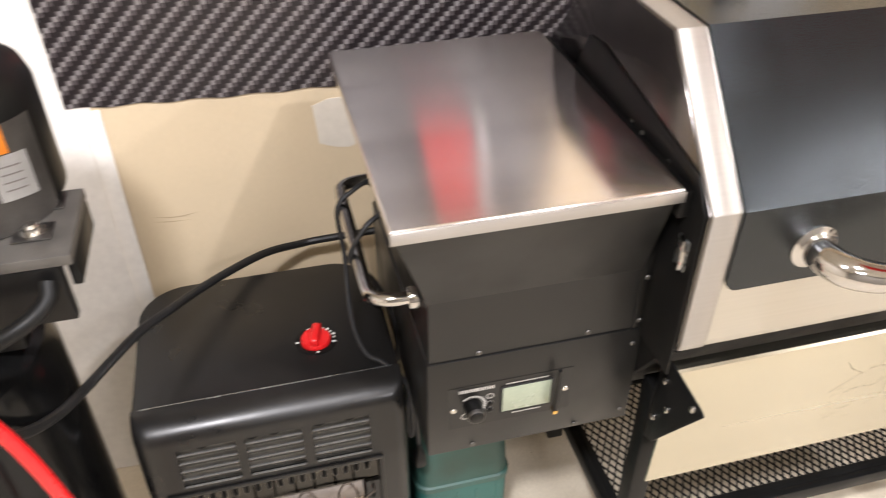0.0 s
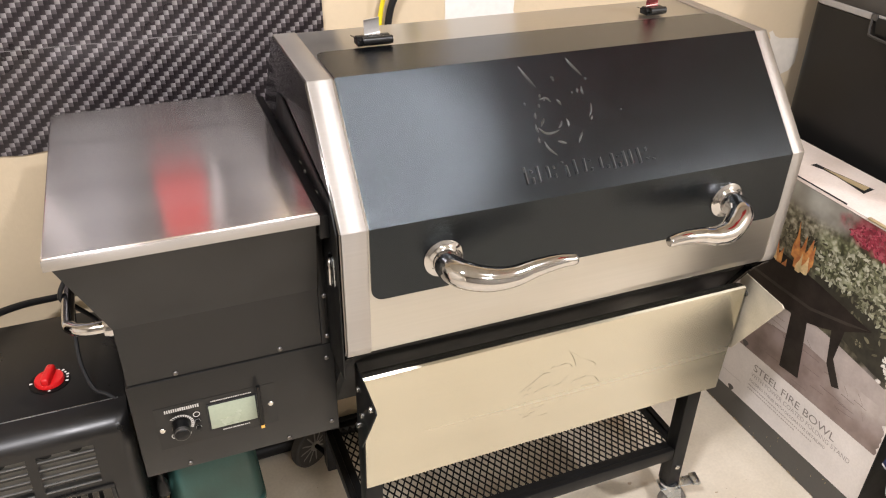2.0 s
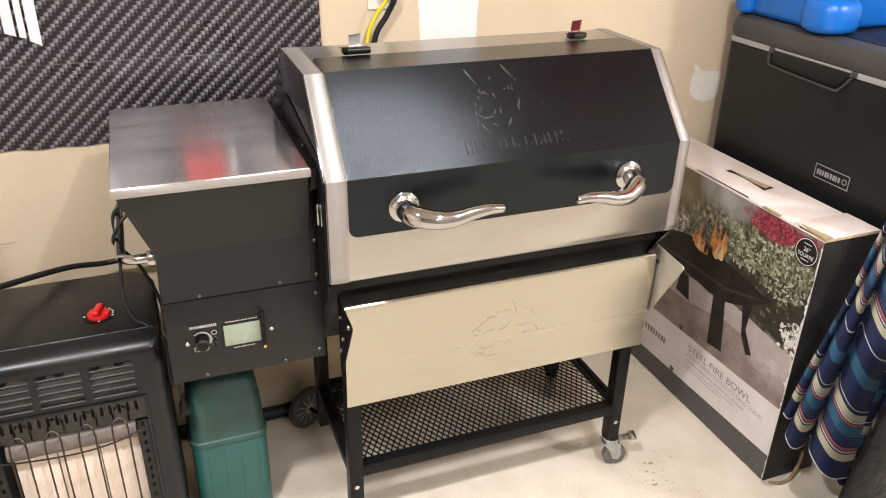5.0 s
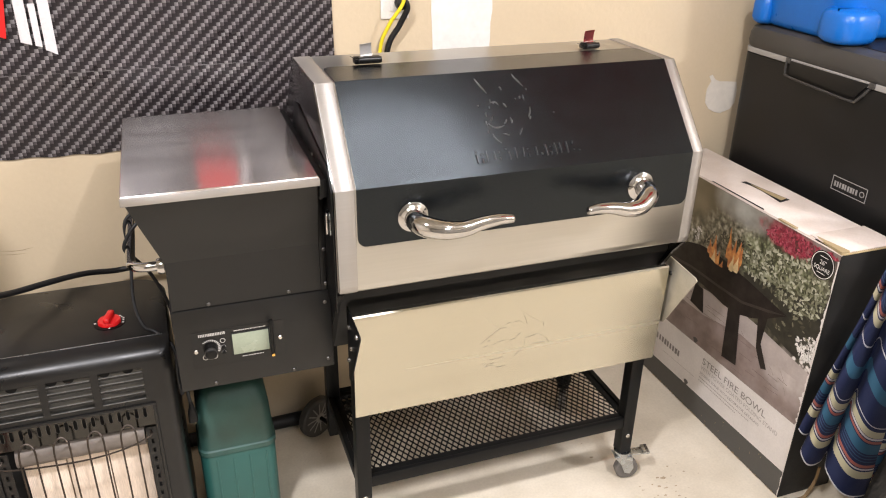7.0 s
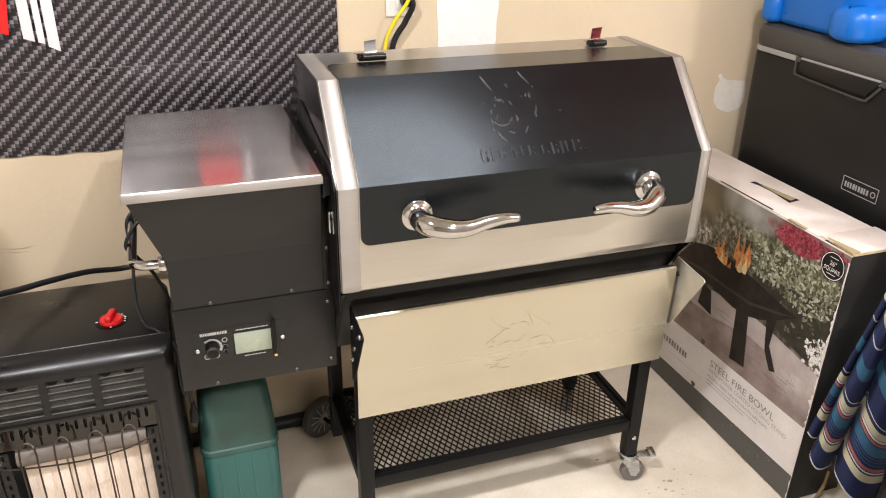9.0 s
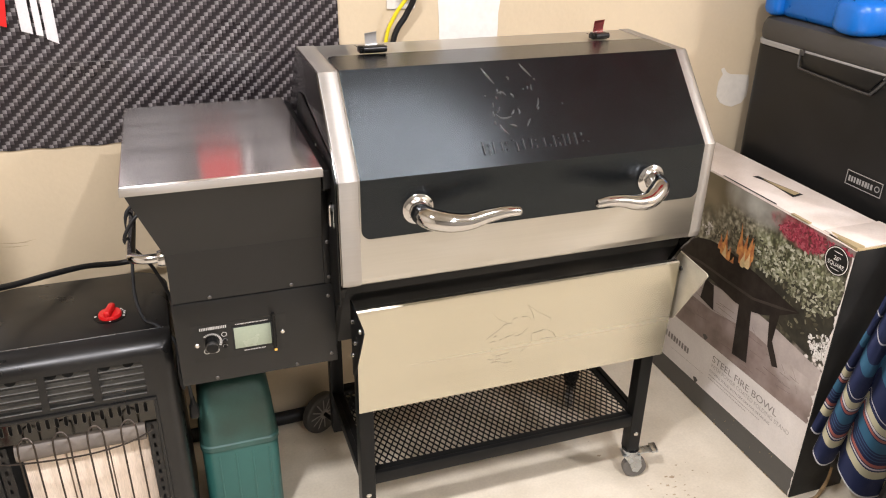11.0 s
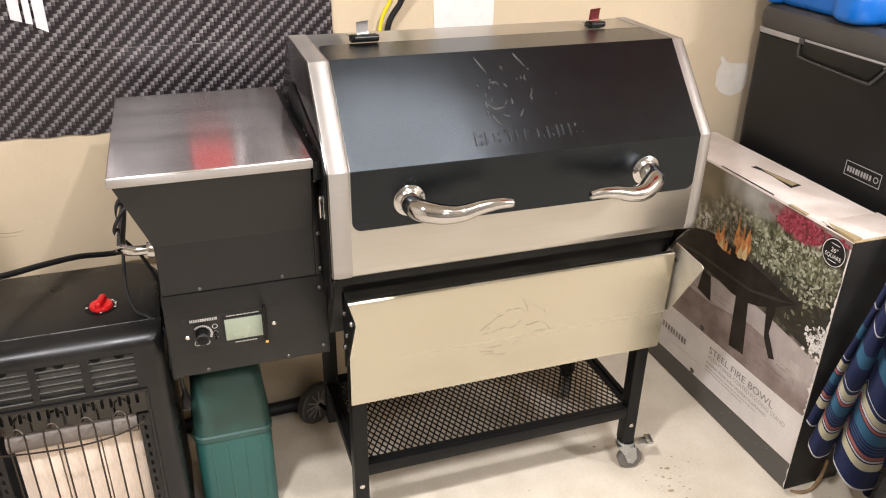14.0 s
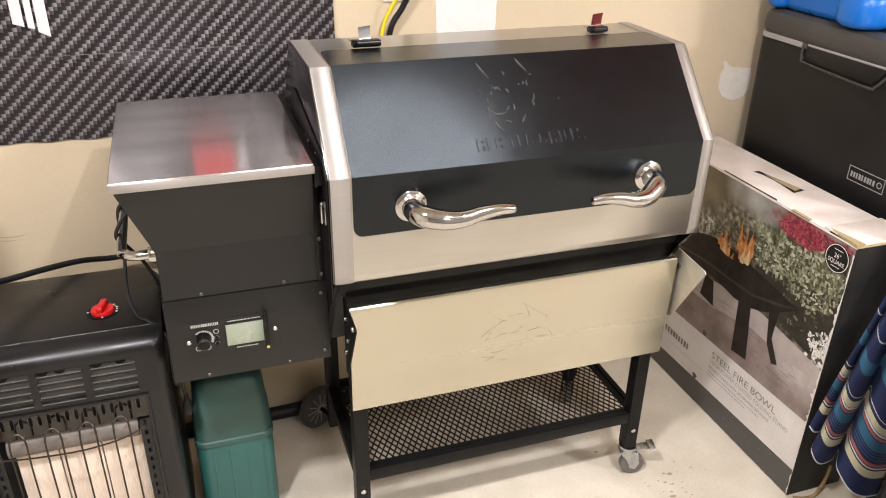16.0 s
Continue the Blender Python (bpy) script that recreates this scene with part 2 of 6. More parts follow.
def twill():
    """Printed carbon weave: stepped diagonal rows of small pale dashes on dark cloth."""
    m = M("carbon_print_vinyl", (0.1, 0.1, 0.1), 0.34, 0, 0.05, 4, 300, 0.12, 3, bump_dist=0.02)
    n, l = m.node_tree.nodes, m.node_tree.links
    p = n["Principled BSDF"]
    co = n.new("ShaderNodeTexCoord")
    sep = n.new("ShaderNodeSeparateXYZ")
    l.new(co.outputs["Object"], sep.inputs[0])

    def math_node(op, a, b=None):
        k = n.new("ShaderNodeMath")
        k.operation = op
        for i, v in enumerate((a, b)):
            if v is None:
                continue
            if isinstance(v, (int, float)):
                k.inputs[i].default_value = v
            else:
                l.new(v, k.inputs[i])
        return k.outputs[0]

    cell = 0.0097
    ux, uz = math_node("DIVIDE", sep.outputs[0], cell), math_node("DIVIDE", sep.outputs[2], cell * 0.92)
    ix, iz = math_node("FLOOR", ux), math_node("FLOOR", uz)
    k = math_node("FLOORED_MODULO", math_node("SUBTRACT", ix, iz), 4.0)
    kf = math_node("ADD", math_node("DIVIDE", k, 4.0), 0.06)
    r = n.new("ShaderNodeValToRGB")
    ramp_stops(r, [(0.0, (0.37, 0.345, 0.35)), (0.25, (0.125, 0.108, 0.113)), (0.5, (0.033, 0.026, 0.028)), (0.75, (0.046, 0.037, 0.040))], "CONSTANT")
    l.new(kf, r.inputs[0])
    slope = math_node("ADD", math_node("MULTIPLY", math_node("FRACT", ux), 0.75), 0.55)
    mix = n.new("ShaderNodeMix")
    mix.data_type, mix.blend_type = "RGBA", "MULTIPLY"
    mix.inputs["Factor"].default_value = 1.0
    l.new(r.outputs[0], mix.inputs[6])
    l.new(slope, mix.inputs[7])
    l.new(mix.outputs[2], p.inputs["Base Color"])
    return m


CARBON = twill()


def photo():
    """The carton's printed garden: soft patches of paving, shrubs, flowers and fence."""
    m = bpy.data.materials.new("printed_garden")
    m.use_nodes = True
    n, l = m.node_tree.nodes, m.node_tree.links
    p = n["Principled BSDF"]
    p.inputs["Roughness"].default_value = 0.38
    co = n.new("ShaderNodeTexCoord")

    def wobble(scale, detail=4):
        t = n.new("ShaderNodeTexNoise")
        t.inputs["Scale"].default_value, t.inputs["Detail"].default_value = scale, detail
        l.new(co.outputs["Object"], t.inputs["Vector"])
        return t.outputs["Fac"]

    def cells(scale):
        t = n.new("ShaderNodeTexVoronoi")
        t.inputs["Scale"].default_value = scale
        l.new(co.outputs["Object"], t.inputs["Vector"])
        return t.outputs["Distance"]

    def inks(src, stops):
        r = n.new("ShaderNodeValToRGB")
        ramp_stops(r, stops)
        l.new(src, r.inputs[0])
        return r.outputs[0]

    def math_node(op, a, b=None):
        k = n.new("ShaderNodeMath")
        k.operation = op
        for i, v in enumerate((a, b)):
            if v is None:
                continue
            if isinstance(v, (int, float)):
                k.inputs[i].default_value = v
            else:
                l.new(v, k.inputs[i])
        return k.outputs[0]

    sep = n.new("ShaderNodeSeparateXYZ")
    l.new(co.outputs["Object"], sep.inputs[0])
    u, v = math_node("SUBTRACT", 0.56, sep.outputs[1]), sep.outputs[2]
    rough_edge = math_node("SUBTRACT", wobble(26, 6), 0.5)

    def spot(cu, cv, ru, rv, soft, rag=1.0):
        du = math_node("DIVIDE", math_node("SUBTRACT", u, cu), ru)
        dv = math_node("DIVIDE", math_node("SUBTRACT", v, cv), rv)
        d = math_node("SQRT", math_node("ADD", math_node("MULTIPLY", du, du), math_node("MULTIPLY", dv, dv)))
        d = math_node("ADD", d, math_node("MULTIPLY", rough_edge, rag))
        r = n.new("ShaderNodeMapRange")
        r.interpolation_type = "SMOOTHSTEP"
        r.inputs["From Min"].default_value, r.inputs["From Max"].default_value = 1 + soft, 1 - soft
        l.new(d, r.inputs["Value"])
        return r.outputs[0]

    def over(below, above, mask):
        mix = n.new("ShaderNodeMix")
        mix.data_type = "RGBA"
        l.new(mask, mix.inputs["Factor"])
        l.new(below, mix.inputs[6])
        l.new(above, mix.inputs[7])
        return mix.outputs[2]

    paving = inks(wobble(18, 7), [(0.3, (0.165, 0.122, 0.108)), (0.7, (0.28, 0.222, 0.205))])
    pale = inks(wobble(30, 6), [(0.3, (0.36, 0.31, 0.29)), (0.7, (0.48, 0.43, 0.41))])
    shade = inks(wobble(45, 6), [(0.35, (0.022, 0.020, 0.015)), (0.7, (0.12, 0.11, 0.075))])
    leaf_mix = math_node("ADD", math_node("MULTIPLY", wobble(44, 7), 0.62), math_node("ADD", math_node("MULTIPLY", wobble(22, 3), 0.30), math_node("MULTIPLY", cells(75), 0.22)))
    leaves = inks(leaf_mix, [(0.38, (0.46, 0.46, 0.35)), (0.50, (0.25, 0.26, 0.16)), (0.60, (0.10, 0.105, 0.055)), (0.70, (0.045, 0.045, 0.026))])
    dusty = inks(wobble(60, 8), [(0.36, (0.06, 0.054, 0.036)), (0.50, (0.20, 0.185, 0.13)), (0.64, (0.44, 0.42, 0.33))])
    fence = inks(wobble(6, 2), [(0.35, (0.13, 0.105, 0.06)), (0.65, (0.27, 0.23, 0.15))])
    grey = inks(wobble(11, 3), [(0.35, (0.22, 0.21, 0.18)), (0.65, (0.40, 0.39, 0.35))])
    red = inks(wobble(48, 6), [(0.36, (0.09, 0.035, 0.03)), (0.5, (0.24, 0.05, 0.06)), (0.66, (0.34, 0.12, 0.13))])
    white = inks(cells(75), [(0.25, (0.74, 0.71, 0.69)), (0.42, (0.50, 0.46, 0.42)), (0.55, (0.06, 0.055, 0.04))])
    c = over(paving, pale, spot(0.60, 0.40, 0.10, 0.07, 0.5, 0.6))
    c = over(c, shade, spot(0.34, 0.62, 0.60, 0.19, 0.12, 0.5))
    c = over(c, dusty, spot(0.10, 0.62, 0.16, 0.06, 0.35))
    c = over(c, fence, spot(0.06, 0.80, 0.22, 0.13, 0.35, 0.5))
    c = over(c, dusty, spot(0.30, 0.69, 0.12, 0.06, 0.4))
    c = over(c, leaves, spot(0.50, 0.665, 0.17, 0.085, 0.25))
    c = over(c, leaves, spot(0.60, 0.60, 0.12, 0.09, 0.25))
    c = over(c, grey, spot(0.31, 0.79, 0.12, 0.055, 0.35, 0.4))
    c = over(c, red, spot(0.50, 0.775, 0.095, 0.038, 0.35, 1.4))
    c = over(c, red, spot(0.55, 0.765, 0.045, 0.026, 0.35))
    c = over(c, white, spot(0.645, 0.485, 0.050, 0.050, 0.25))
    l.new(c, p.inputs["Base Color"])
    return m


P_PHOTO = photo()
P_JOINT = M("printed_paving_joint", (0.165, 0.125, 0.110), 0.5)
P_PALE = M("printed_pale_paving", (0.43, 0.375, 0.355), 0.42, 0, 0.1, 22, 140, 0.0)
P_SHADE = M("printed_deep_shade", (0.020, 0.018, 0.014), 0.42, 0, 0.25, 40, 160, 0.0, colour2=(0.045, 0.042, 0.030))


def leaf_ink(name, stops):
    """Printed leaves or petals, each of its own tone."""
    m = M(name, stops[-1][1], 0.42, 0, 0.1, 30, 160, 0.0)
    n, l = m.node_tree.nodes, m.node_tree.links
    geo, r = n.new("ShaderNodeNewGeometry"), n.new("ShaderNodeValToRGB")
    ramp_stops(r, stops)
    l.new(geo.outputs["Random Per Island"], r.inputs[0])
    l.new(r.outputs[0], n["Principled BSDF"].inputs["Base Color"])
    return m


P_LEAF = leaf_ink("printed_leaf", [(0.0, (0.045, 0.047, 0.027)), (0.3, (0.115, 0.115, 0.070)), (0.6, (0.235, 0.235, 0.160)), (1.0, (0.47, 0.47, 0.37))])
P_LEAF_DULL = leaf_ink("printed_dull_leaf", [(0.0, (0.030, 0.028, 0.020)), (0.5, (0.085, 0.080, 0.050)), (1.0, (0.21, 0.20, 0.135))])
P_RED = leaf_ink("printed_red_petal", [(0.0, (0.13, 0.020, 0.030)), (0.6, (0.30, 0.035, 0.060)), (1.0, (0.42, 0.10, 0.13))])
P_WHITE = leaf_ink("printed_white_petal", [(0.0, (0.34, 0.32, 0.29)), (0.4, (0.62, 0.60, 0.57)), (1.0, (0.76, 0.74, 0.72))])


def stripes():
    """Woven cloth: navy with bands of teal, cream, coral and white across its length."""
    m = M("striped_cloth", (0.02, 0.03, 0.1), 0.8, 0, 0.1, 20, 900, 0.3, 900, bump_dist=0.0008)
    n, l = m.node_tree.nodes, m.node_tree.links
    p = n["Principled BSDF"]
    uv = n.new("ShaderNodeUVMap")
    uv.uv_map = "cloth"
    sep = n.new("ShaderNodeSeparateXYZ")
    l.new(uv.outputs[0], sep.inputs[0])
    fr = n.new("ShaderNodeMath")
    fr.operation = "FRACT"
    l.new(sep.outputs[1], fr.inputs[0])
    navy, teal, cream, coral, white, sky = (0.018, 0.027, 0.085), (0.042, 0.142, 0.235), (0.57, 0.53, 0.37), (0.41, 0.135, 0.11), (0.64, 0.62, 0.64), (0.045, 0.100, 0.19)
    seq = [(0.0, white), (0.009, navy), (0.153, cream), (0.214, navy), (0.226, white), (0.238, navy), (0.244, coral), (0.266, navy),
           (0.290, sky), (0.299, navy), (0.313, sky), (0.321, navy), (0.336, sky), (0.345, navy), (0.359, teal), (0.435, navy), (0.443, coral), (0.464, navy),
           (0.470, white), (0.485, navy), (0.492, cream), (0.542, navy), (0.568, white), (0.577, navy), (0.748, teal), (0.847, navy)]
    r = n.new("ShaderNodeValToRGB")
    ramp_stops(r, seq, "CONSTANT")
    l.new(fr.outputs[0], r.inputs[0])
    l.new(r.outputs[0], p.inputs["Base Color"])
    return m


CLOTH = stripes()


# ---- mesh helpers ----
def part(name, bm, material, parent=None, label="", smooth=35):
    me = bpy.data.meshes.new(name)
    bmesh.ops.recalc_face_normals(bm, faces=bm.faces)
    bm.to_mesh(me)
    bm.free()
    me.materials.append(material)
    if smooth:
        me.shade_smooth()
        me.set_sharp_from_angle(angle=radians(smooth))
    ob = new(name, me)
    if parent is not None:
        ob.parent = parent
        if parent.parent is None:
            ob.matrix_parent_inverse = Matrix.Translation(-parent.location)
    if label:
        tagged(ob, label)
    return ob


def thing(name, at, label, category, group="", kind=""):
    ob = new(name)
    ob.location = at
    ob.empty_display_size = 0.05
    return tagged(ob, label, category, group, kind)


def box(x0, x1, y0, y1, z0, z1, bev=0.002, seg=2, bm=None, m=None):
    b = bmesh.new()
    bmesh.ops.create_cube(b, size=1)
    for v in b.verts:
        v.co = Vector((x0 + (v.co.x + 0.5) * (x1 - x0), y0 + (v.co.y + 0.5) * (y1 - y0), z0 + (v.co.z + 0.5) * (z1 - z0)))
    if bev:
        bmesh.ops.bevel(b, geom=b.edges[:], offset=bev, segments=seg, affect="EDGES", profile=0.5)
    if m is not None:
        b.transform(m)
    return merge(bm, b)


def merge(bm, b):
    if bm is None:
        return b
    me = bpy.data.meshes.new("t")
    b.to_mesh(me)
    b.free()
    bm.from_mesh(me)
    bpy.data.meshes.remove(me)
    return bm


def loft(rings, closed=True, caps=True, bm=None):
    """A skin over rings of equal point counts."""
    b = bmesh.new()
    vs = [[b.verts.new(p) for p in ring] for ring in rings]
    n = len(vs[0])
    for a, c in zip(vs, vs[1:]):
        for i in range(n if closed else n - 1):
            b.faces.new((a[i], a[(i + 1) % n], c[(i + 1) % n], c[i]))
    if caps and closed:
        b.faces.new(vs[0][::-1])
        b.faces.new(vs[-1])
    return merge(bm, b)


def prism(profile, x0, x1, bev=0.0, seg=2, bm=None):
    """A profile of (y, z) drawn along x."""
    b = loft([[(x, y, z) for y, z in profile] for x in (x0, x1)])
    if bev:
        bmesh.ops.bevel(b, geom=b.edges[:], offset=bev, segments=seg, affect="EDGES", profile=0.5)
    return merge(bm, b)


def smooth_path(pts, steps=8):
    """Points along a curve through all the given ones."""
    p = [Vector(q) for q in pts]
    p = [p[0] * 2 - p[1], *p, p[-1] * 2 - p[-2]]
    out = []
    for a, b, c, d in zip(p, p[1:], p[2:], p[3:]):
        for i in range(steps):
            t = i / steps
            out.append(0.5 * (2 * b + (c - a) * t + (2 * a - 5 * b + 4 * c - d) * t * t + (3 * b - a - 3 * c + d) * t ** 3))
    return out + [p[-2]]


def tube(pts, r, n=10, steps=8, bm=None, smooth=True, flat=1.0):
    """A round bar along points. r: a radius, or one for each given point."""
    q = smooth_path(pts, steps) if smooth else [Vector(a) for a in pts]
    if isinstance(r, (int, float)):
        rad = [r] * len(q)
    else:
        s = np.linspace(0, 1, len(q))
        rad = [float(a) for a in np.interp(s, np.linspace(0, 1, len(r)), r)]
    rings, side = [], None
    for i, c in enumerate(q):
        d = (q[min(i + 1, len(q) - 1)] - q[max(i - 1, 0)]).normalized()
        if side is None:
            side = d.orthogonal().normalized()
        side = (side - d * side.dot(d)).normalized()
        up = d.cross(side)
        rings.append([c + rad[i] * (side * math.cos(2 * math.pi * k / n) + up * flat * math.sin(2 * math.pi * k / n)) for k in range(n)])
    return loft(rings, bm=bm)


def turned(profile, at, axis="z", n=28, bm=None):
    """A lathe: profile of (radius, height), closed at its ends, along an axis from a point."""
    rings = []
    for r, h in profile:
        ring = []
        for k in range(n):
            a, b = r * math.cos(2 * math.pi * k / n), r * math.sin(2 * math.pi * k / n)
            p = {"z": (a, b, h), "y": (a, h, b), "x": (h, a, b)}[axis]
            ring.append(Vector(p) + Vector(at))
        rings.append(ring)
    return loft(rings, bm=bm)


def screw(at, parent, axis="y", r=0.0045, name="screw", mt=None):
    """A pan head with a slot, facing the low end of its axis."""
    b = turned([(r, 0.001), (r, -0.0008), (r * 0.75, -0.0022), (r * 0.4, -0.0026)], at, axis, 12)
    return part(name, b, mt or SCREW, parent)


def flat_shape(pts, m, thick=0.0):
    """A flat patch from points in a plane, placed by m."""
    b = bmesh.new()
    b.faces.new([b.verts.new(m @ Vector((x, y, 0))) for x, y in pts])
    if thick:
        r = bmesh.ops.extrude_face_region(b, geom=b.faces[:])
        up = (m.to_3x3() @ Vector((0, 0, 1))) * thick
        bmesh.ops.translate(b, verts=[v for v in r["geom"] if isinstance(v, bmesh.types.BMVert)], vec=up)
    return b


def ridge(pts, m, width, height, steps=6):
    """A low raised line on a flat face: tapering to its ends, with a sharp crest."""
    q = [m @ p for p in smooth_path([(a, c, 0) for a, c in pts], steps)]
    up = (m.to_3x3() @ Vector((0, 0, 1))).normalized()
    rings = []
    for i, c in enumerate(q):
        d = (q[min(i + 1, len(q) - 1)] - q[max(i - 1, 0)]).normalized()
        side = d.cross(up)
        w = 0.15 + 0.85 * math.sin(math.pi * (i + 0.3) / (len(q) - 0.4)) ** 0.6
        rings.append([c - side * width * w - up * 0.0005, c - side * width * 0.45 * w + up * height * w * 0.8, c + up * height * w, c + side * width * 0.45 * w + up * height * w * 0.8, c + side * width * w - up * 0.0005])
    return loft(rings)


def lettering(text, size, m, material, parent, name="lettering", depth=0.0, width=None):
    cu = bpy.data.curves.new("t", "FONT")
    cu.body, cu.size, cu.extrude = text, size, depth
    tmp = new("t", cu)
    deps = bpy.context.evaluated_depsgraph_get()
    me = bpy.data.meshes.new_from_object(tmp.evaluated_get(deps))
    bpy.data.objects.remove(tmp)
    if width:
        w = max(v.co.x for v in me.vertices)
        me.transform(Matrix.Diagonal((width / w, 1, 1, 1)))
    b = bmesh.new()
    b.from_mesh(me)
    b.transform(m)
    bpy.data.meshes.remove(me)
    return part(name, b, material, parent, smooth=0)


def bars(x, y, w, h, count, m, seed):
    """Unreadable writing: short bars of uneven width in a row."""
    r = random.Random(seed)
    b = bmesh.new()
    step = w / count
    for i in range(count):
        x0, x1 = x + i * step + step * 0.1, x + i * step + step * r.uniform(0.65, 0.92)
        b.faces.new([b.verts.new(m @ Vector(p)) for p in ((x0, y, 0), (x1, y, 0), (x1, y + h, 0), (x0, y + h, 0))])
    return b


# ---- setting ----
WALL_Y = 0.713
X0, X1, Y0, CEIL_Z = -2.3, 3.3, -3.6, 3.0
part("floor", box(X0 - 0.1, X1 + 0.1, Y0 - 0.1, WALL_Y + 0.1, -0.1, 0, 0), FLOOR)
tagged(bpy.data.objects["floor"], "pale sealed concrete garage floor with small stains", "floor", kind="structure")
# East, west and south walls are unseen, added for bounced light and reflections.
for nm, bx, lab in (("wall_north", (X0 - 0.1, X1 + 0.1, WALL_Y, WALL_Y + 0.12, 0, CEIL_Z), "cream painted drywall behind the grill, patched with white compound"),
                    ("wall_east", (X1, X1 + 0.12, Y0, WALL_Y, 0, CEIL_Z), "unseen pale wall added to close the room at the right"),
                    ("wall_west", (X0 - 0.12, X0, Y0, WALL_Y, 0, CEIL_Z), "unseen pale wall added to close the room at the left"),
                    ("wall_south", (X0 - 0.1, X1 + 0.1, Y0 - 0.12, Y0, 0, CEIL_Z), "unseen dull grey wall added opposite the grill")):
    tagged(part(nm, box(*bx, 0), {"wall_north": WALL, "wall_south": UNSEEN_GREY_WALL}.get(nm, PALE_WALL)), lab, "wall", kind="structure")
tagged(part("ceiling", box(X0 - 0.1, X1 + 0.1, Y0 - 0.1, WALL_Y + 0.1, CEIL_Z, CEIL_Z + 0.1, 0), CEIL), "plain white garage ceiling", "ceiling", kind="structure")


def patch(name, outline, label, seed, thick=0.0015, ragged=0.006, steps=10, material=MUD):
    """A ragged thin coat on the wall, from an outline of (x, z)."""
    r = random.Random(seed)
    pts = []
    for (ax, az), (bx, bz) in zip(outline, outline[1:] + outline[:1]):
        count = max(1, min(steps, int(math.hypot(bx - ax, bz - az) / 0.03)))
        for i in range(count):
            t = i / count
            pts.append((ax + (bx - ax) * t + r.uniform(-ragged, ragged), az + (bz - az) * t + r.uniform(-ragged, ragged)))
    m = Matrix(((1, 0, 0, 0), (0, 0, -1, WALL_Y - 0.0002), (0, 1, 0, 0), (0, 0, 0, 1)))
    return tagged(part(name, flat_shape(pts, m, thick), material, smooth=0), label, "wall patch", kind="structure")


patch("trim_patch_seam", [(0.448, 0.002), (0.625, 0.002), (0.632, 2.45), (0.445, 2.45)], "white joint compound along a drywall seam on the cream wall", 3, ragged=0.004, steps=60)
patch("trim_patch_edge", [(-1.10, 0.002), (-0.825, 0.002), (-0.828, 2.45), (-1.10, 2.45)], "broad white joint compound strip at the end of the cream wall", 4, ragged=0.002, steps=60)
patch("trim_patch_spot", [(1.432, 0.965), (1.448, 0.940), (1.475, 0.927), (1.505, 0.925), (1.535, 0.935), (1.552, 0.960), (1.556, 1.00), (1.548, 1.030), (1.520, 1.036), (1.478, 1.034), (1.456, 1.048), (1.442, 1.064), (1.432, 1.060), (1.448, 1.036), (1.434, 1.018), (1.427, 0.992)], "small white patch of filler on the cream wall", 5, ragged=0.004, steps=4, material=MUD_DULL)
patch("trim_patch_spot_low", [(-0.425, 0.855), (-0.36, 0.84), (-0.30, 0.86), (-0.30, 0.95), (-0.40, 0.955), (-0.432, 0.94)], "small white patch of filler on the cream wall", 6, ragged=0.004, steps=4, material=MUD_DULL)

tagged(part("trim_bead", prism([(WALL_Y - 0.0004, 0.002), (WALL_Y - 0.0055, 0.002), (WALL_Y - 0.0055, 0.982), (WALL_Y - 0.0004, 0.982)], -0.846, -0.812, 0.0022, 3), MUD), "raised white bead along the edge of the compound strip", "trim", kind="structure")
WALLM = Matrix(((1, 0, 0, 0), (0, 0, -1, WALL_Y - 0.0006), (0, 1, 0, 0), (0, 0, 0, 1)))
for sx0, sx1, sz0, sz1, sw in ((-0.776, -0.700, 0.735, 0.727, 0.0030), (-0.735, -0.681, 0.729, 0.734, 0.0020), (-0.775, -0.700, 0.723, 0.718, 0.0024), (-0.886, -0.880, 0.680, 0.678, 0.003)):
    mid = ((sx0 + sx1) / 2, (sz0 + sz1) / 2 - 0.002)
    tagged(part("scuff_mark", flat_shape([(sx0, sz0), (mid[0], mid[1] - sw / 2), (sx1, sz1), (mid[0], mid[1] + sw / 2)], WALLM), SCUFF, smooth=0), "thin brown scuff on the painted wall", "mark", "scuffs on the wall", kind="structure")

# ---- pellet grill ----
grill = thing("pellet_grill", (0.44, 0.3, 0), "large black and stainless steel pellet grill standing on wheels, lid closed", "grill")
LW, SL = 0.88, (0.162, 1.265)          # lid width; upper edge of the sloping front
LID = [(0.016, 0.842), (0.004, 0.850), (0.0, 0.864), (0.0, 1.085), SL, (0.42, 1.265), (0.575, 1.085), (0.575, 0.845)]
lid = part("lid", prism(LID, 0.004, LW - 0.004, 0.002), STEEL_X, grill, "brushed stainless lid shell")


def offset(profile, d):
    """A profile moved outwards by d."""
    out, n = [], len(profile)
    for i in range(n):
        a, b, c = (Vector(profile[k % n]) for k in (i - 1, i, i + 1))
        n1, n2 = Vector((-(b - a).y, (b - a).x)).normalized(), Vector((-(c - b).y, (c - b).x)).normalized()
        s = (n1 + n2) / (1 + n1.dot(n2))
        out.append(tuple(b + s * d))
    return out


# end bands, folded round the lid's ends
for x0, x1, nm in ((0.0, 0.041, "end_band"), (0.851, 0.88, "end_band")):
    outer = offset(LID, 0.0015)
    part(nm, prism(outer, x0, x1, 0.0015), STEEL_BAND, lid, "bright brushed steel edge band")
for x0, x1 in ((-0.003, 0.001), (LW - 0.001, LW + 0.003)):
    part("end_plate", prism(offset(LID, -0.002), x0, x1, 0.001), STEEL_SIDE_DARKENED, lid, "brushed steel end plate, dark reflection put into its colour")

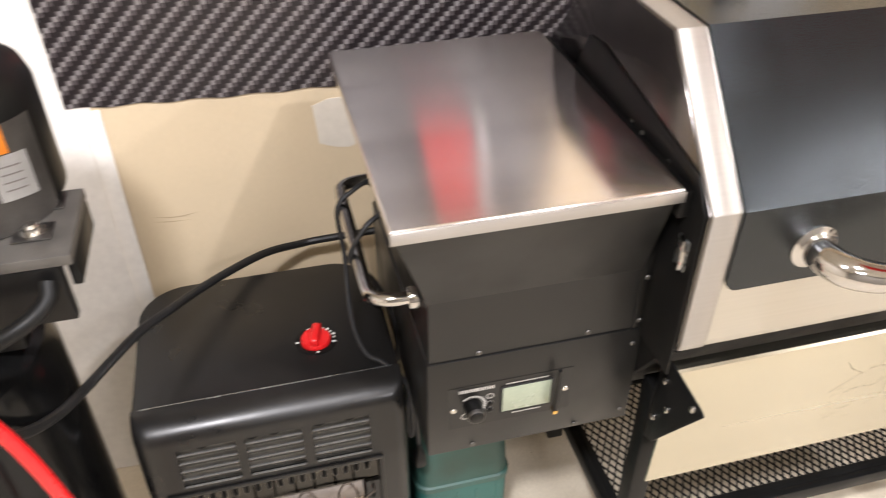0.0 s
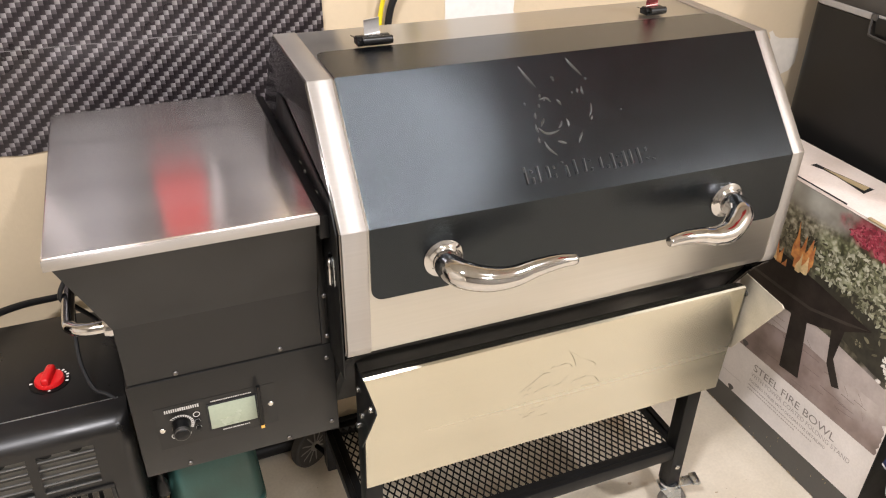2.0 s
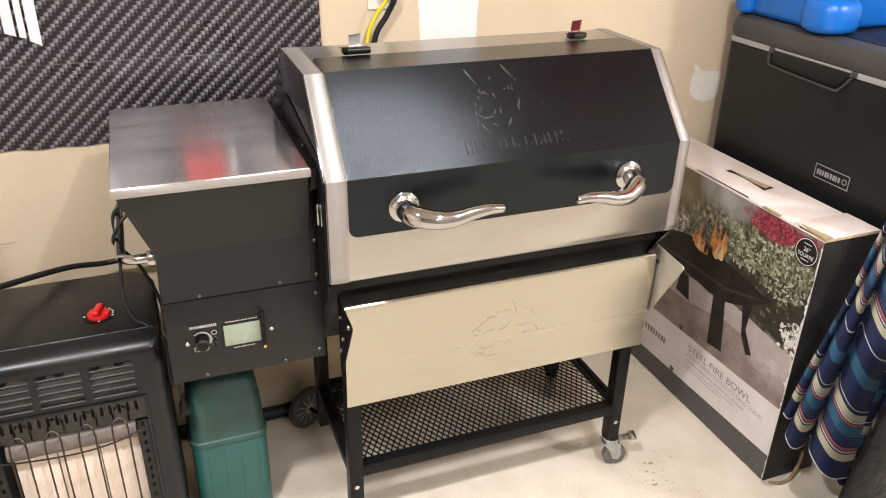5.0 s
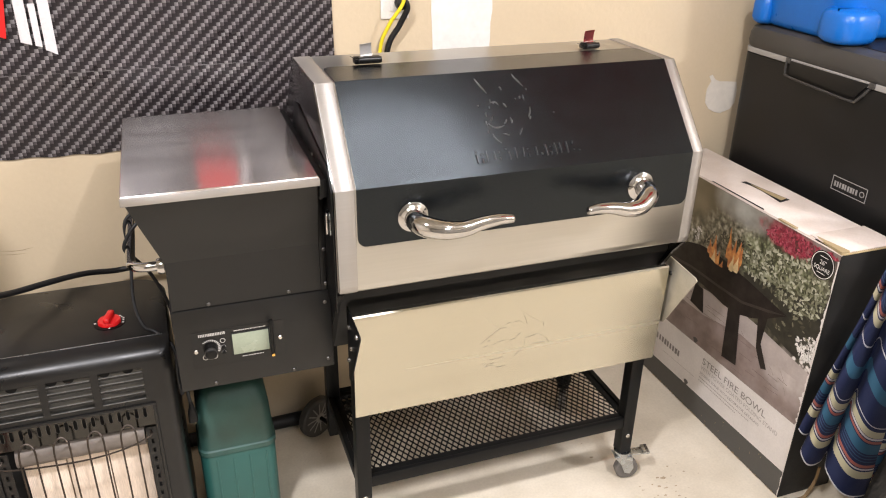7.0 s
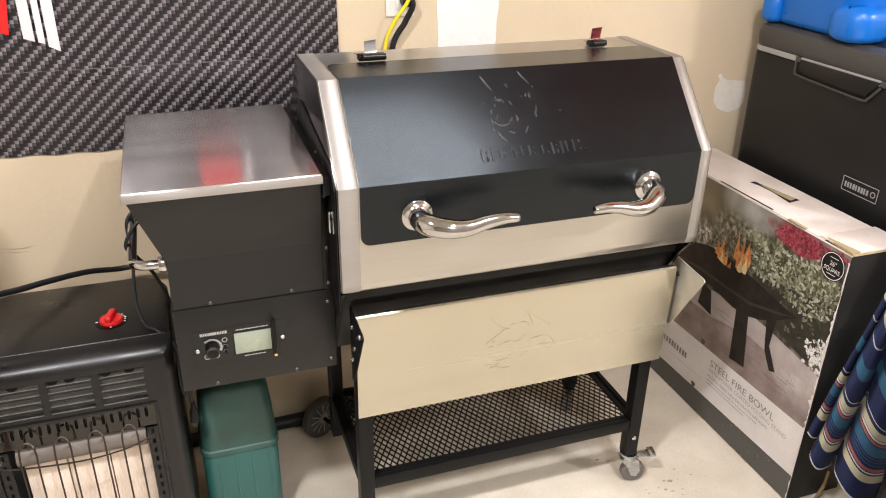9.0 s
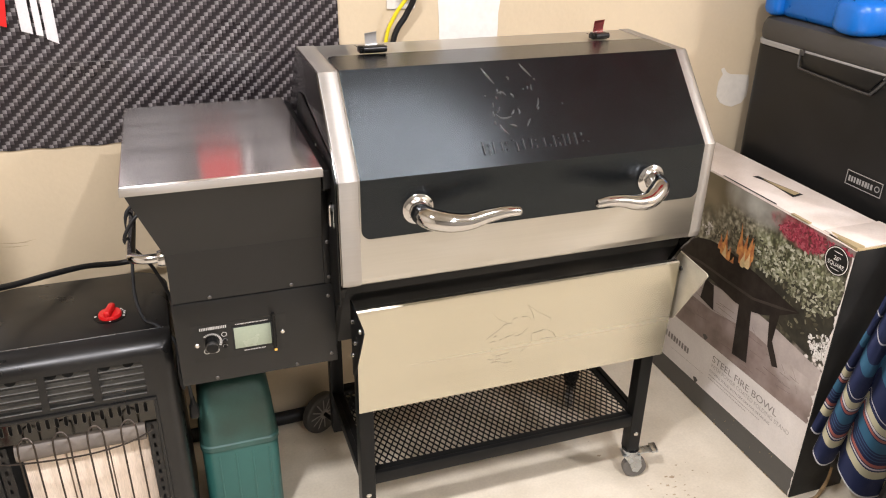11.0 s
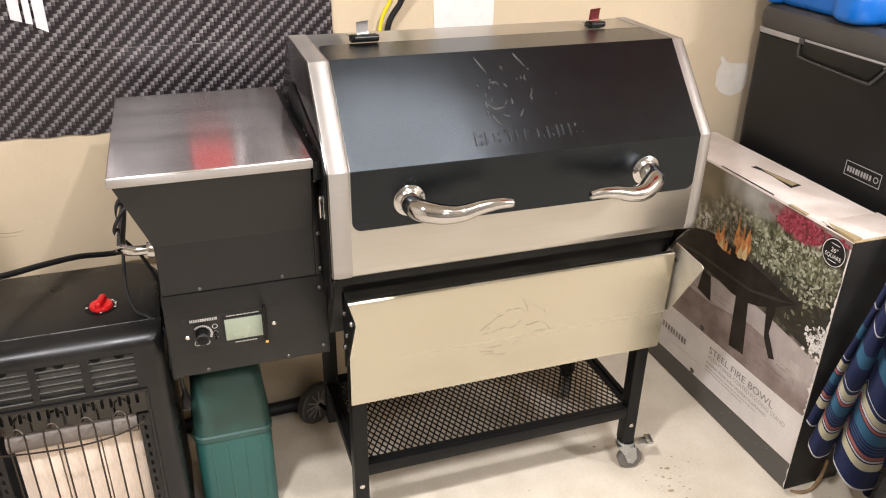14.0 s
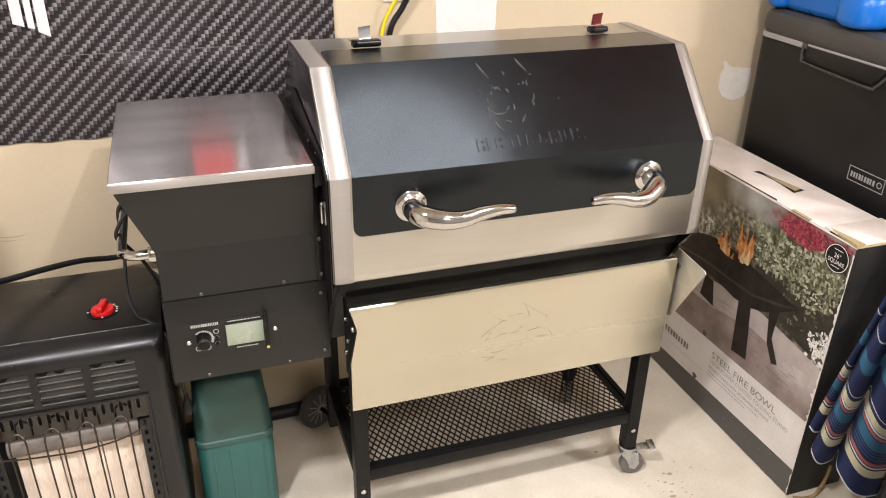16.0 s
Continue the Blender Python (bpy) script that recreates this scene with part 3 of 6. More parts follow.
# black cover plate: front, slope and top in one folded sheet with rounded corners
def cover_plate():
    d = 0.0045
    path = [(-d, 0.957), (-d, 1.087), (SL[0] - 0.0034, SL[1] + d * 0.75), (0.285, 1.265 + d)]
    x0, x1, rad = 0.043, 0.849, 0.02
    # arc length stations along the folded sheet
    stations = []
    for (ay, az), (by, bz) in zip(path, path[1:]):
        seg = math.hypot(by - ay, bz - az)
        for i in range(12):
            stations.append(((ay + (by - ay) * i / 12, az + (bz - az) * i / 12), seg / 12))
    stations.append((path[-1], 0))
    total = sum(s for _, s in stations)
    rows, s = [], 0.0
    extra = []
    for (yz, ds) in stations:
        extra.append((s, yz))
        s += ds
    fine = np.unique(np.concatenate([[a for a, _ in extra], rad * (1 - np.cos(np.linspace(0, math.pi / 2, 7))), total - rad * (1 - np.cos(np.linspace(0, math.pi / 2, 7)))]))
    ss, ys, zs = [a for a, _ in extra], [b[0] for _, b in extra], [b[1] for _, b in extra]
    b = bmesh.new()
    left, right = [], []
    for a in fine:
        edge = min(a, total - a)
        inset = rad - math.sqrt(max(0, rad * rad - max(0, rad - edge) ** 2))
        y, z = float(np.interp(a, ss, ys)), float(np.interp(a, ss, zs))
        left.append(b.verts.new((x0 + inset, y, z)))
        right.append(b.verts.new((x1 - inset, y, z)))
    for i in range(len(fine) - 1):
        b.faces.new((left[i], right[i], right[i + 1], left[i + 1]))
    bmesh.ops.recalc_face_normals(b, faces=b.faces)
    bmesh.ops.solidify(b, geom=b.faces[:], thickness=0.003)
    return b


part("cover_plate", cover_plate(), POWDER, lid, "hammered gloss black cover plate", 25)

SLOPE = Matrix.Translation((0, -0.0046, 1.0865)) @ Matrix(((1, 0, 0, 0), (0, 0.669, -0.743, 0), (0, 0.743, 0.669, 0), (0, 0, 0, 1)))


def on_slope(x, s, h=0.0):
    return SLOPE @ Vector((x, s, h))


# embossed maker's mark: plain raised bars, and the ridges of an emblem above them
MARKS = (((0.315, 0.0574), (0.3153, 0.0272)), ((0.3257, 0.0507), (0.3272, 0.0455)), ((0.3272, 0.0387), (0.3275, 0.0269)), ((0.3381, 0.0568), (0.3382, 0.0279)),
         ((0.3564, 0.0538), (0.357, 0.0325)), ((0.3672, 0.0527), (0.3684, 0.0462)), ((0.3675, 0.0383), (0.3683, 0.0307)), ((0.3841, 0.0578), (0.3856, 0.0535)),
         ((0.3905, 0.0505), (0.3918, 0.0292)), ((0.4064, 0.0575), (0.4072, 0.0311)), ((0.4253, 0.0567), (0.4243, 0.0324)), ((0.4358, 0.0528), (0.4363, 0.0489)))
MARKS += (((0.4365, 0.039), (0.4365, 0.032)), ((0.4557, 0.0545), (0.4561, 0.0336)), ((0.4681, 0.039), (0.4686, 0.0325)), ((0.479, 0.0579), (0.48, 0.0297)),
          ((0.4902, 0.0523), (0.4908, 0.0483)), ((0.4907, 0.0399), (0.4916, 0.0311)), ((0.502, 0.0586), (0.5029, 0.0302)), ((0.5143, 0.0583), (0.5147, 0.0328)),
          ((0.5306, 0.0597), (0.5315, 0.0311)), ((0.5463, 0.0589), (0.5466, 0.0507)), ((0.5463, 0.0400), (0.5474, 0.0362)), ((0.5579, 0.0380), (0.5602, 0.0340)))
for (ax, a1), (cx, c1) in MARKS:
    hw, crest = 0.0025, 0.0037
    base = [on_slope(ax - hw, a1, -0.001), on_slope(ax + hw, a1, -0.001), on_slope(cx + hw, c1, -0.001), on_slope(cx - hw, c1, -0.001)]
    peak = [on_slope(ax - hw * 0.35, a1 - 0.0015, crest), on_slope(ax + hw * 0.35, a1 - 0.0015, crest), on_slope(cx + hw * 0.35, c1 + 0.0015, crest), on_slope(cx - hw * 0.35, c1 + 0.0015, crest)]
    part("raised_bar", loft([base, peak]), RIDGE, lid, smooth=0)
for pts in (((0.352, 0.2285), (0.3579, 0.2156), (0.3658, 0.2018), (0.374, 0.1886)), ((0.4429, 0.2343), (0.4471, 0.2246), (0.4546, 0.2138), (0.4645, 0.1994)), ((0.4680, 0.1950), (0.4710, 0.1908)),
            ((0.4051, 0.2034), (0.4109, 0.2004)), ((0.4070, 0.1986), (0.4106, 0.1958)), ((0.4055, 0.1639), (0.4092, 0.1577), (0.4118, 0.1525)), ((0.4359, 0.1713), (0.4397, 0.1721)),
            ((0.449, 0.1784), (0.4483, 0.17)), ((0.4584, 0.1812), (0.4565, 0.1726), (0.4585, 0.1661)), ((0.3769, 0.176), (0.3763, 0.1691)), ((0.3815, 0.1658), (0.3845, 0.1640)), ((0.3454, 0.1643), (0.3471, 0.1596)),
            ((0.3705, 0.1596), (0.3712, 0.1525)), ((0.3611, 0.1456), (0.3593, 0.1405), (0.3596, 0.1344)), ((0.3741, 0.1343), (0.3703, 0.1279), (0.3651, 0.1207)), ((0.3561, 0.1258), (0.3555, 0.118), (0.3576, 0.111))):
    part("raised_ridge", ridge(pts, SLOPE, 0.0026, 0.0030), RIDGE, lid, smooth=50)
for pts in (((0.4049, 0.1252), (0.4012, 0.1187), (0.3961, 0.114)), ((0.4146, 0.1286), (0.4161, 0.1197), (0.4146, 0.1135)), ((0.4676, 0.1489), (0.4648, 0.1372), (0.4584, 0.1257)), ((0.4642, 0.1272), (0.4598, 0.1197)),
            ((0.4376, 0.1012), (0.4318, 0.0934), (0.4261, 0.084)), ((0.3555, 0.1038), (0.3549, 0.0979), (0.3555, 0.0931)), ((0.3643, 0.0873), (0.3672, 0.0850)), ((0.3744, 0.1663), (0.3865, 0.1681), (0.3945, 0.16)),
            ((0.3593, 0.1192), (0.3700, 0.1085), (0.3830, 0.1070), (0.3966, 0.1104)), ((0.364, 0.0944), (0.3695, 0.0804), (0.3808, 0.0685)), ((0.3885, 0.0921), (0.4032, 0.0861)), ((0.5205, 0.1322), (0.5228, 0.1299))):
    part("raised_ridge", ridge(pts, SLOPE, 0.0026, 0.0026), RIDGE, lid, smooth=50)


def horn_handle(bx, bz, tip_dx, drop):
    """A curved horn-shaped grip on a round rosette."""
    h = part("handle", tube([(bx, -0.004, bz), (bx, -0.032, bz - 0.001), (bx + tip_dx * 0.07, -0.058, bz - 0.003), (bx + tip_dx * 0.25, -0.076, 1.006 - drop),
                             (bx + tip_dx * 0.45, -0.082, 1.006 - drop), (bx + tip_dx * 0.65, -0.084, 1.0145 - drop), (bx + tip_dx * 0.85, -0.086, 1.0195 - drop), (bx + tip_dx, -0.086, 1.0175 - drop)],
                            [0.0205, 0.0225, 0.0228, 0.0205, 0.0172, 0.0145, 0.0120, 0.0096], 24, 10), CHROME, lid, "polished steel horn-shaped handle", 60)
    part("rosette", turned([(0.020, -0.012), (0.0235, -0.009), (0.026, -0.0055), (0.031, -0.0045), (0.0335, -0.003), (0.0335, 0.0)], (bx, -0.004, bz), "y", 32), CHROME, h, "round polished rosette", 50)
    end = [(0.0096, 0), (0.0092, 0.003), (0.0075, 0.0055), (0.004, 0.0065)]
    part("tip", turned(end if tip_dx > 0 else [(r_, -q) for r_, q in end[::-1]], (bx + tip_dx, -0.086, 1.0175 - drop), "x", 20), CHROME, h)


horn_handle(0.163, 1.013, 0.190, 0.0)
horn_handle(0.716, 1.017, -0.176, 0.006)

# lower barrel
LOW = [(0.052, 0.842), (0.056, 0.80), (0.16, 0.615), (0.41, 0.615), (0.545, 0.80), (0.553, 0.842)]
barrel = part("barrel", prism(LOW, 0.012, LW - 0.012, 0.003), BLACK_DARK, grill, "black lower barrel")
for x0, x1, mt in ((-0.001, 0.011, BLACK_DARK), (LW - 0.012, LW - 0.001, STEEL_SIDE_DARKENED)):
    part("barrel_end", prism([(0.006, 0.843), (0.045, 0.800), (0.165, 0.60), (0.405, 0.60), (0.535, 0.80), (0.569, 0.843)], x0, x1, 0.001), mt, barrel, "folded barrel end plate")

# front shelf, folded down
def shelf_sheet():
    prof = [(0.070, 0.752), (0.055, 0.7605), (0.0405, 0.7635), (0.0362, 0.7605), (0.0350, 0.753), (0.037, 0.70), (0.046, 0.478), (0.049, 0.476), (0.050, 0.480), (0.042, 0.70), (0.041, 0.752), (0.052, 0.757), (0.068, 0.748)]
    return prism(prof, 0.034, 0.866, 0)


SHEET = Matrix.Translation((0, 0.0368 + 0.70 * 0.0405, 0)) @ Matrix(((1, 0, 0, 0), (0, -0.0405, -1, 0), (0, 1, -0.0405, 0), (0, 0, 0, 1)))
shelf = part("folding_shelf", shelf_sheet(), STEEL_SHELF_TINTED, grill, "brushed stainless front shelf, folded down", 30)
for pts in (((0.36, 0.703), (0.376, 0.681), (0.401, 0.667)), ((0.45, 0.709), (0.462, 0.686), (0.472, 0.662)), ((0.453, 0.707), (0.474, 0.687), (0.514, 0.66)),
            ((0.515, 0.662), (0.517, 0.647)), ((0.35, 0.629), (0.366, 0.639), (0.382, 0.652)), ((0.382, 0.652), (0.399, 0.663), (0.415, 0.664)),
            ((0.414, 0.673), (0.422, 0.676), (0.428, 0.674)), ((0.435, 0.677), (0.451, 0.675), (0.464, 0.664)), ((0.358, 0.614), (0.365, 0.618), (0.374, 0.617)),
            ((0.367, 0.63), (0.376, 0.634)), ((0.383, 0.62), (0.392, 0.621), (0.394, 0.628))):
    part("raised_line", ridge(pts, SHEET, 0.0034, 0.0006), STEEL_SHELF_TINTED, shelf, smooth=60)
for pts in (((0.399, 0.624), (0.416, 0.627)), ((0.417, 0.63), (0.427, 0.622), (0.445, 0.628)), ((0.445, 0.628), (0.456, 0.641)),
            ((0.47, 0.623), (0.488, 0.624), (0.501, 0.629)), ((0.501, 0.629), (0.521, 0.617), (0.538, 0.596)), ((0.493, 0.601), (0.513, 0.6), (0.531, 0.599)),
            ((0.468, 0.619), (0.465, 0.594), (0.442, 0.571)), ((0.364, 0.6), (0.364, 0.585), (0.38, 0.574), (0.397, 0.576)), ((0.397, 0.576), (0.412, 0.577), (0.415, 0.588)),
            ((0.354, 0.568), (0.376, 0.561), (0.391, 0.565)), ((0.364, 0.555), (0.381, 0.556), (0.402, 0.547), (0.422, 0.55))):
    part("raised_line", ridge(pts, SHEET, 0.0038, 0.0007), STEEL_SHELF_TINTED, shelf, smooth=60)
for x0, mt, ex in ((0.028, BLACK, 0.031), (0.884, STEEL_BRACKET_TINTED, 0.887)):
    br = prism([(0.072, 0.778), (0.040, 0.775), (-0.048, 0.768), (-0.054, 0.762), (0.050, 0.585), (0.072, 0.575)], x0, ex, 0.0008)
    bracket = part("shelf_bracket", br, mt, shelf, "triangular folding bracket")
    for by, bz in ((0.048, 0.735), (0.028, 0.69), (-0.030, 0.755), (0.058, 0.64))[:4 if x0 < 0.5 else 1]:
        part("bolt", turned([(0.006, 0.0), (0.006, -0.004), (0.003, -0.006)], (x0, by, bz), "x", 12), SCREW if x0 < 0.5 else SCREW_DARK, bracket)

# legs, lower rack
LEGX, LEGY = (0.043, 0.841), (0.095, 0.470)
for lx in LEGX:
    for ly in LEGY:
        leg = part("leg", box(lx, lx + 0.038, ly, ly + 0.038, 0.105 if lx > 0.5 or ly < 0.3 else 0.085, 0.66, 0.003), BLACK, grill)
        part("leg_bolt", turned([(0.007, 0.0), (0.007, -0.004), (0.004, -0.0065)], (lx + 0.018, ly, 0.172), "y", 14), SCREW, leg)
rack = part("lower_rack", box(0.081, 0.841, 0.097, 0.112, 0.200, 0.235, 0.002), BLACK, grill, "black angle-iron rack frame")
for nm, bx in (("rack_rail", (0.081, 0.841, 0.490, 0.505, 0.200, 0.235)), ("rack_rail", (0.045, 0.060, 0.133, 0.470, 0.200, 0.235)), ("rack_rail", (0.863, 0.878, 0.133, 0.470, 0.200, 0.235)),
               ("rack_lip", (0.081, 0.841, 0.1125, 0.135, 0.226, 0.230)), ("rack_lip", (0.0605, 0.080, 0.134, 0.470, 0.226, 0.230)), ("rack_lip", (0.844, 0.8625, 0.134, 0.470, 0.226, 0.230)), ("rack_lip", (0.081, 0.841, 0.470, 0.4895, 0.226, 0.230))):
    part(nm, box(*bx, 0.0015), BLACK, rack)


def expanded_metal(x0, x1, y0, y1, z, px, py, w, h):
    """A sheet of expanded metal: two families of slanting strands."""
    verts, faces = [], []
    k = py / px
    n = int((x1 - x0) / px + (y1 - y0) / py) + 3
    for sign in (1, -1):
        for i in range(-n, n + 1):
            c = x0 + i * px
            # line x = c + sign * (y - y0) / k, clipped to the sheet
            ya, yb = y0, y1
            lo, hi = sorted(((x0 - c) * k * sign + y0, (x1 - c) * k * sign + y0))
            ya, yb = max(ya, lo), min(yb, hi)
            if yb - ya < 0.003:
                continue
            a, b = Vector((c + sign * (ya - y0) / k, ya, z)), Vector((c + sign * (yb - y0) / k, yb, z))
            d = (b - a).normalized()
            s = Vector((-d.y, d.x, 0)) * w / 2
            t = Vector((0, 0, h / 2 if sign > 0 else h * 0.45))
            o = len(verts)
            for e in (a, b):
                verts += [e - s - t, e + s - t, e + s + t, e - s + t]
            faces += [[o + j for j in f] for f in ((0, 1, 5, 4), (1, 2, 6, 5), (2, 3, 7, 6), (3, 0, 4, 7), (3, 2, 1, 0), (4, 5, 6, 7))]
    me = bpy.data.meshes.new("t")
    me.from_pydata(verts, [], faces)
    b = bmesh.new()
    b.from_mesh(me)
    bpy.data.meshes.remove(me)
    return b


part("mesh_sheet", expanded_metal(0.062, 0.861, 0.114, 0.488, 0.2235, 0.0185, 0.031, 0.0034, 0.003), BLACK, rack, "black expanded metal sheet", 0)


def build_caster(x, y, ang, frame_mat, brake):
    """A swivel caster: plate, fork, wheel with hub, brake pedal."""
    m = Matrix.Translation((x, y, 0)) @ Matrix.Rotation(radians(ang), 4, "Z")
    b = turned([(0.026, 0.105), (0.026, 0.100), (0.022, 0.096), (0.022, 0.088), (0.012, 0.086)], (0, 0, 0), "z", 20)
    for s in (-1, 1):
        loft([[(s * 0.0175 + dx, -0.026, 0.088), (s * 0.0175 + dx, 0.028, 0.088), (s * 0.0175 + dx, 0.036, 0.045), (s * 0.0175 + dx, 0.026, 0.024), (s * 0.0175 + dx, 0.010, 0.028), (s * 0.0175 + dx, -0.004, 0.06)] for dx in (-0.0013, 0.0013)], bm=b)
    box(-0.0188, 0.0188, -0.026, 0.028, 0.085, 0.089, 0.001, bm=b)
    b.transform(m)
    fork = part("caster_fork", b, frame_mat, grill, "zinc swivel caster fork")
    w = turned([(0.012, -0.0125), (0.032, -0.0125), (0.0355, -0.009), (0.0355, 0.009), (0.032, 0.0125), (0.012, 0.0125)], (0, 0.018, 0.0355), "x", 32)
    w.transform(m)
    part("caster_wheel", w, GREY_PLASTIC, fork, "grey rubber wheel")
    hb = turned([(0.006, -0.018), (0.011, -0.0165), (0.011, 0.0165), (0.006, 0.018)], (0, 0.018, 0.0355), "x", 20)
    hb.transform(m)
    part("hub", hb, SCREW, fork)
    if brake:
        tilt = Matrix.Translation((0, 0, 0.090)) @ Matrix.Rotation(radians(6), 4, "X")
        p = box(-0.015, 0.015, 0.010, 0.072, -0.002, 0.002, 0.0015, m=tilt)
        box(-0.019, 0.019, 0.060, 0.080, -0.001, 0.007, 0.002, bm=p, m=tilt)
        p.transform(m)
        part("brake_pedal", p, frame_mat, fork)


build_caster(0.862, 0.112, -104, ZINC, True)
build_caster(0.860, 0.489, 150, BLACK, False)
build_caster(0.062, 0.112, 20, ZINC, False)
WM = Matrix.Translation((0.030, 0.600, 0.0705)) @ Matrix.Rotation(radians(-60), 4, "Z") @ Matrix.Scale(0.94, 4)


def wheel_part(name, b, mt, parent, label=""):
    b.transform(WM)
    return part(name, b, mt, parent, label)


wheel = wheel_part("wheel", turned([(0.052, -0.013), (0.066, -0.015), (0.073, -0.011), (0.075, 0), (0.073, 0.011), (0.066, 0.015), (0.052, 0.013)], (0, 0, 0), "x", 40), TYRE, grill, "dark grey spoked transport wheel")
wheel_part("hub", turned([(0.010, -0.018), (0.017, -0.016), (0.017, 0.016), (0.010, 0.018)], (0, 0, 0), "x", 20), PALE_GREY, wheel)
for k in range(12):
    a = 2 * math.pi * k / 12
    wheel_part("spoke", tube([(0.010, 0.014 * math.cos(a), 0.014 * math.sin(a)), (0.010, 0.056 * math.cos(a), 0.056 * math.sin(a))], 0.0042, 6, smooth=False), PALE_GREY, wheel)
    wheel_part("spoke", tube([(-0.010, 0.014 * math.cos(a), 0.014 * math.sin(a)), (-0.010, 0.056 * math.cos(a), 0.056 * math.sin(a))], 0.0042, 6, smooth=False), PALE_GREY, wheel)
wheel_part("web", turned([(0.053, -0.001), (0.053, 0.001)], (0, 0, 0), "x", 32), GREY_PLASTIC, wheel)
part("axle", tube([(0.036, 0.592, 0.0705), (0.050, 0.560, 0.074), (0.062, 0.49, 0.10)], 0.007, 10, smooth=False), BLACK, grill)

# ---- hopper ----
HB = 0.098
# funnel: upper part wider than the lower
ring_top = [(-0.397, 0.045, 1.0895), (-0.026, 0.045, 1.0895), (-0.026, 0.555, 1.0895), (-0.397, 0.555, 1.0895)]
ring_mid = [(-0.343, HB, 0.930), (-0.022, HB, 0.930), (-0.022, 0.545, 0.930), (-0.343, 0.545, 0.930)]
ring_low = [(-0.343, HB, 0.815), (-0.022, HB, 0.815), (-0.022, 0.545, 0.815), (-0.343, 0.545, 0.815)]
hopper = part("hopper", loft([ring_low, ring_mid, ring_top]), HOPPER, grill, "matt black pellet hopper", 10)
part("control_box", box(-0.347, -0.0015, HB - 0.003, 0.545, 0.608, 0.8130, 0.0015), HOPPER, grill, "matt black control box under the hopper")
flange = part("flange", box(-0.0215, -0.0070, HB - 0.002, 0.53, 0.8140, 1.0585, 0.001), BLACK_DARK, hopper, "black mounting flange with screws")
part("heat_shield", prism([(0.006, 0.800), (0.006, 1.082), (0.036, 1.124), (0.35, 1.172), (0.40, 1.166), (0.44, 1.10), (0.44, 0.800)], -0.0068, -0.0040, 0.0006), BLACK_DARK, hopper, "black heat shield between hopper and lid")
# Added filler that keeps the gap between hopper lid and shield black.
part("gap_filler", box(-0.0225, -0.0070, 0.040, 0.566, 1.060, 1.100, 0.001), BLACK_DARK, hopper, "black filler added to keep the gap beside the hopper lid dark")
for sy in (0.109, 0.190, 0.226):
    part("shield_bolt", turned([(0.002, -0.0026), (0.0036, -0.0020), (0.0036, 0.0005)], (-0.0068, sy, 1.1035), "x", 10), SCREW, hopper)

LID_M = Matrix.Translation((0, 0.034, 1.1095))
hl = part("hopper_lid", box(-0.402, -0.023, 0.0, 0.536, -0.0185, 0.0, 0.003, 3, m=LID_M), STEEL_LID_PALED, grill, "brushed stainless hopper lid")
part("lid_lip", box(-0.4025, -0.0225, -0.0025, 0.0005, -0.0195, -0.003, 0.0008, 2, m=LID_M), STEEL_BAND, hl, "bright folded front lip")
catch = part("lid_catch", tube([(-0.008, 0.040, 1.028), (-0.014, 0.026, 1.026), (-0.015, 0.022, 1.008), (-0.014, 0.026, 0.986), (-0.008, 0.040, 0.984)], 0.0038, 10), CHROME, hopper, "small chrome wire catch")
part("catch_plate", box(-0.0092, -0.0069, 0.022, 0.048, 0.980, 1.030, 0.0008), ZINC, catch)
for sx, sz in ((-0.0115, 1.038), (-0.0115, 0.915), (-0.0115, 0.830)):
    screw((sx, HB - 0.002, sz), hopper, mt=SCREW_DARK)
for sx, sz in ((-0.267, 0.820), (-0.094, 0.822)):
    screw((sx, HB, sz), hopper, mt=SCREW_DARK)
ctl = bpy.data.objects["control_box"]
for sx, sz in ((-0.016, 0.783), (-0.015, 0.630), (-0.273, 0.617), (-0.096, 0.616)):
    screw((sx, HB - 0.003, sz), ctl, mt=SCREW_DARK)
for sx, sz in ((-0.306, 0.707), (-0.122, 0.710)):
    screw((sx, HB - 0.0040, sz), ctl, r=0.0052)
face = HB - 0.003
FRONT = Matrix(((1, 0, 0, 0), (0, 0, -1, face), (0, 1, 0, 0), (0, 0, 0, 1)))
panel = part("control_panel", box(-0.314, -0.112, face - 0.0009, face - 0.0003, 0.664, 0.756, 0, 1), HOPPER, ctl, "black controller faceplate")
FP = Matrix.Translation((0, -0.0020, 0)) @ FRONT
part("display", box(-0.227, -0.1475, face - 0.0040, face - 0.0026, 0.686, 0.739, 0.001), LCD, panel, "pale green-grey liquid crystal display")
bz = box(-0.230, -0.1445, face - 0.0030, face - 0.0012, 0.683, 0.742, 0.001)
part("bezel", bz, BEZEL_AND_SHADE, panel)
knob = part("knob", turned([(0.0095, -0.0285), (0.0118, -0.0272), (0.0135, -0.024), (0.0145, -0.008), (0.0145, 0.0)], (-0.2755, face - 0.0012, 0.7115), "y", 28), BLACK_DARK, panel, "black dial with a steel cap")
part("knob_ring", turned([(0.0122, -0.0262), (0.0132, -0.0260), (0.0141, -0.0235), (0.0144, -0.0205)], (-0.2755, face - 0.0012, 0.7115), "y", 24), SCREW_DARK, knob)
arc = bmesh.new()
for k in range(14):
    a = radians(-30 + k * 12)
    p = [(-0.2755 + rr * math.cos(a + e), 0.7115 + rr * math.sin(a + e)) for rr, e in ((0.017, 0), (0.017 + 0.0004 * k, 0.16), (0.0225, 0.16), (0.0225, 0))]
    b = flat_shape([p[0], p[3], p[2], p[1]], FP)
    merge(arc, b)
part("dial_scale", arc, PANEL_INK, panel, smooth=0)
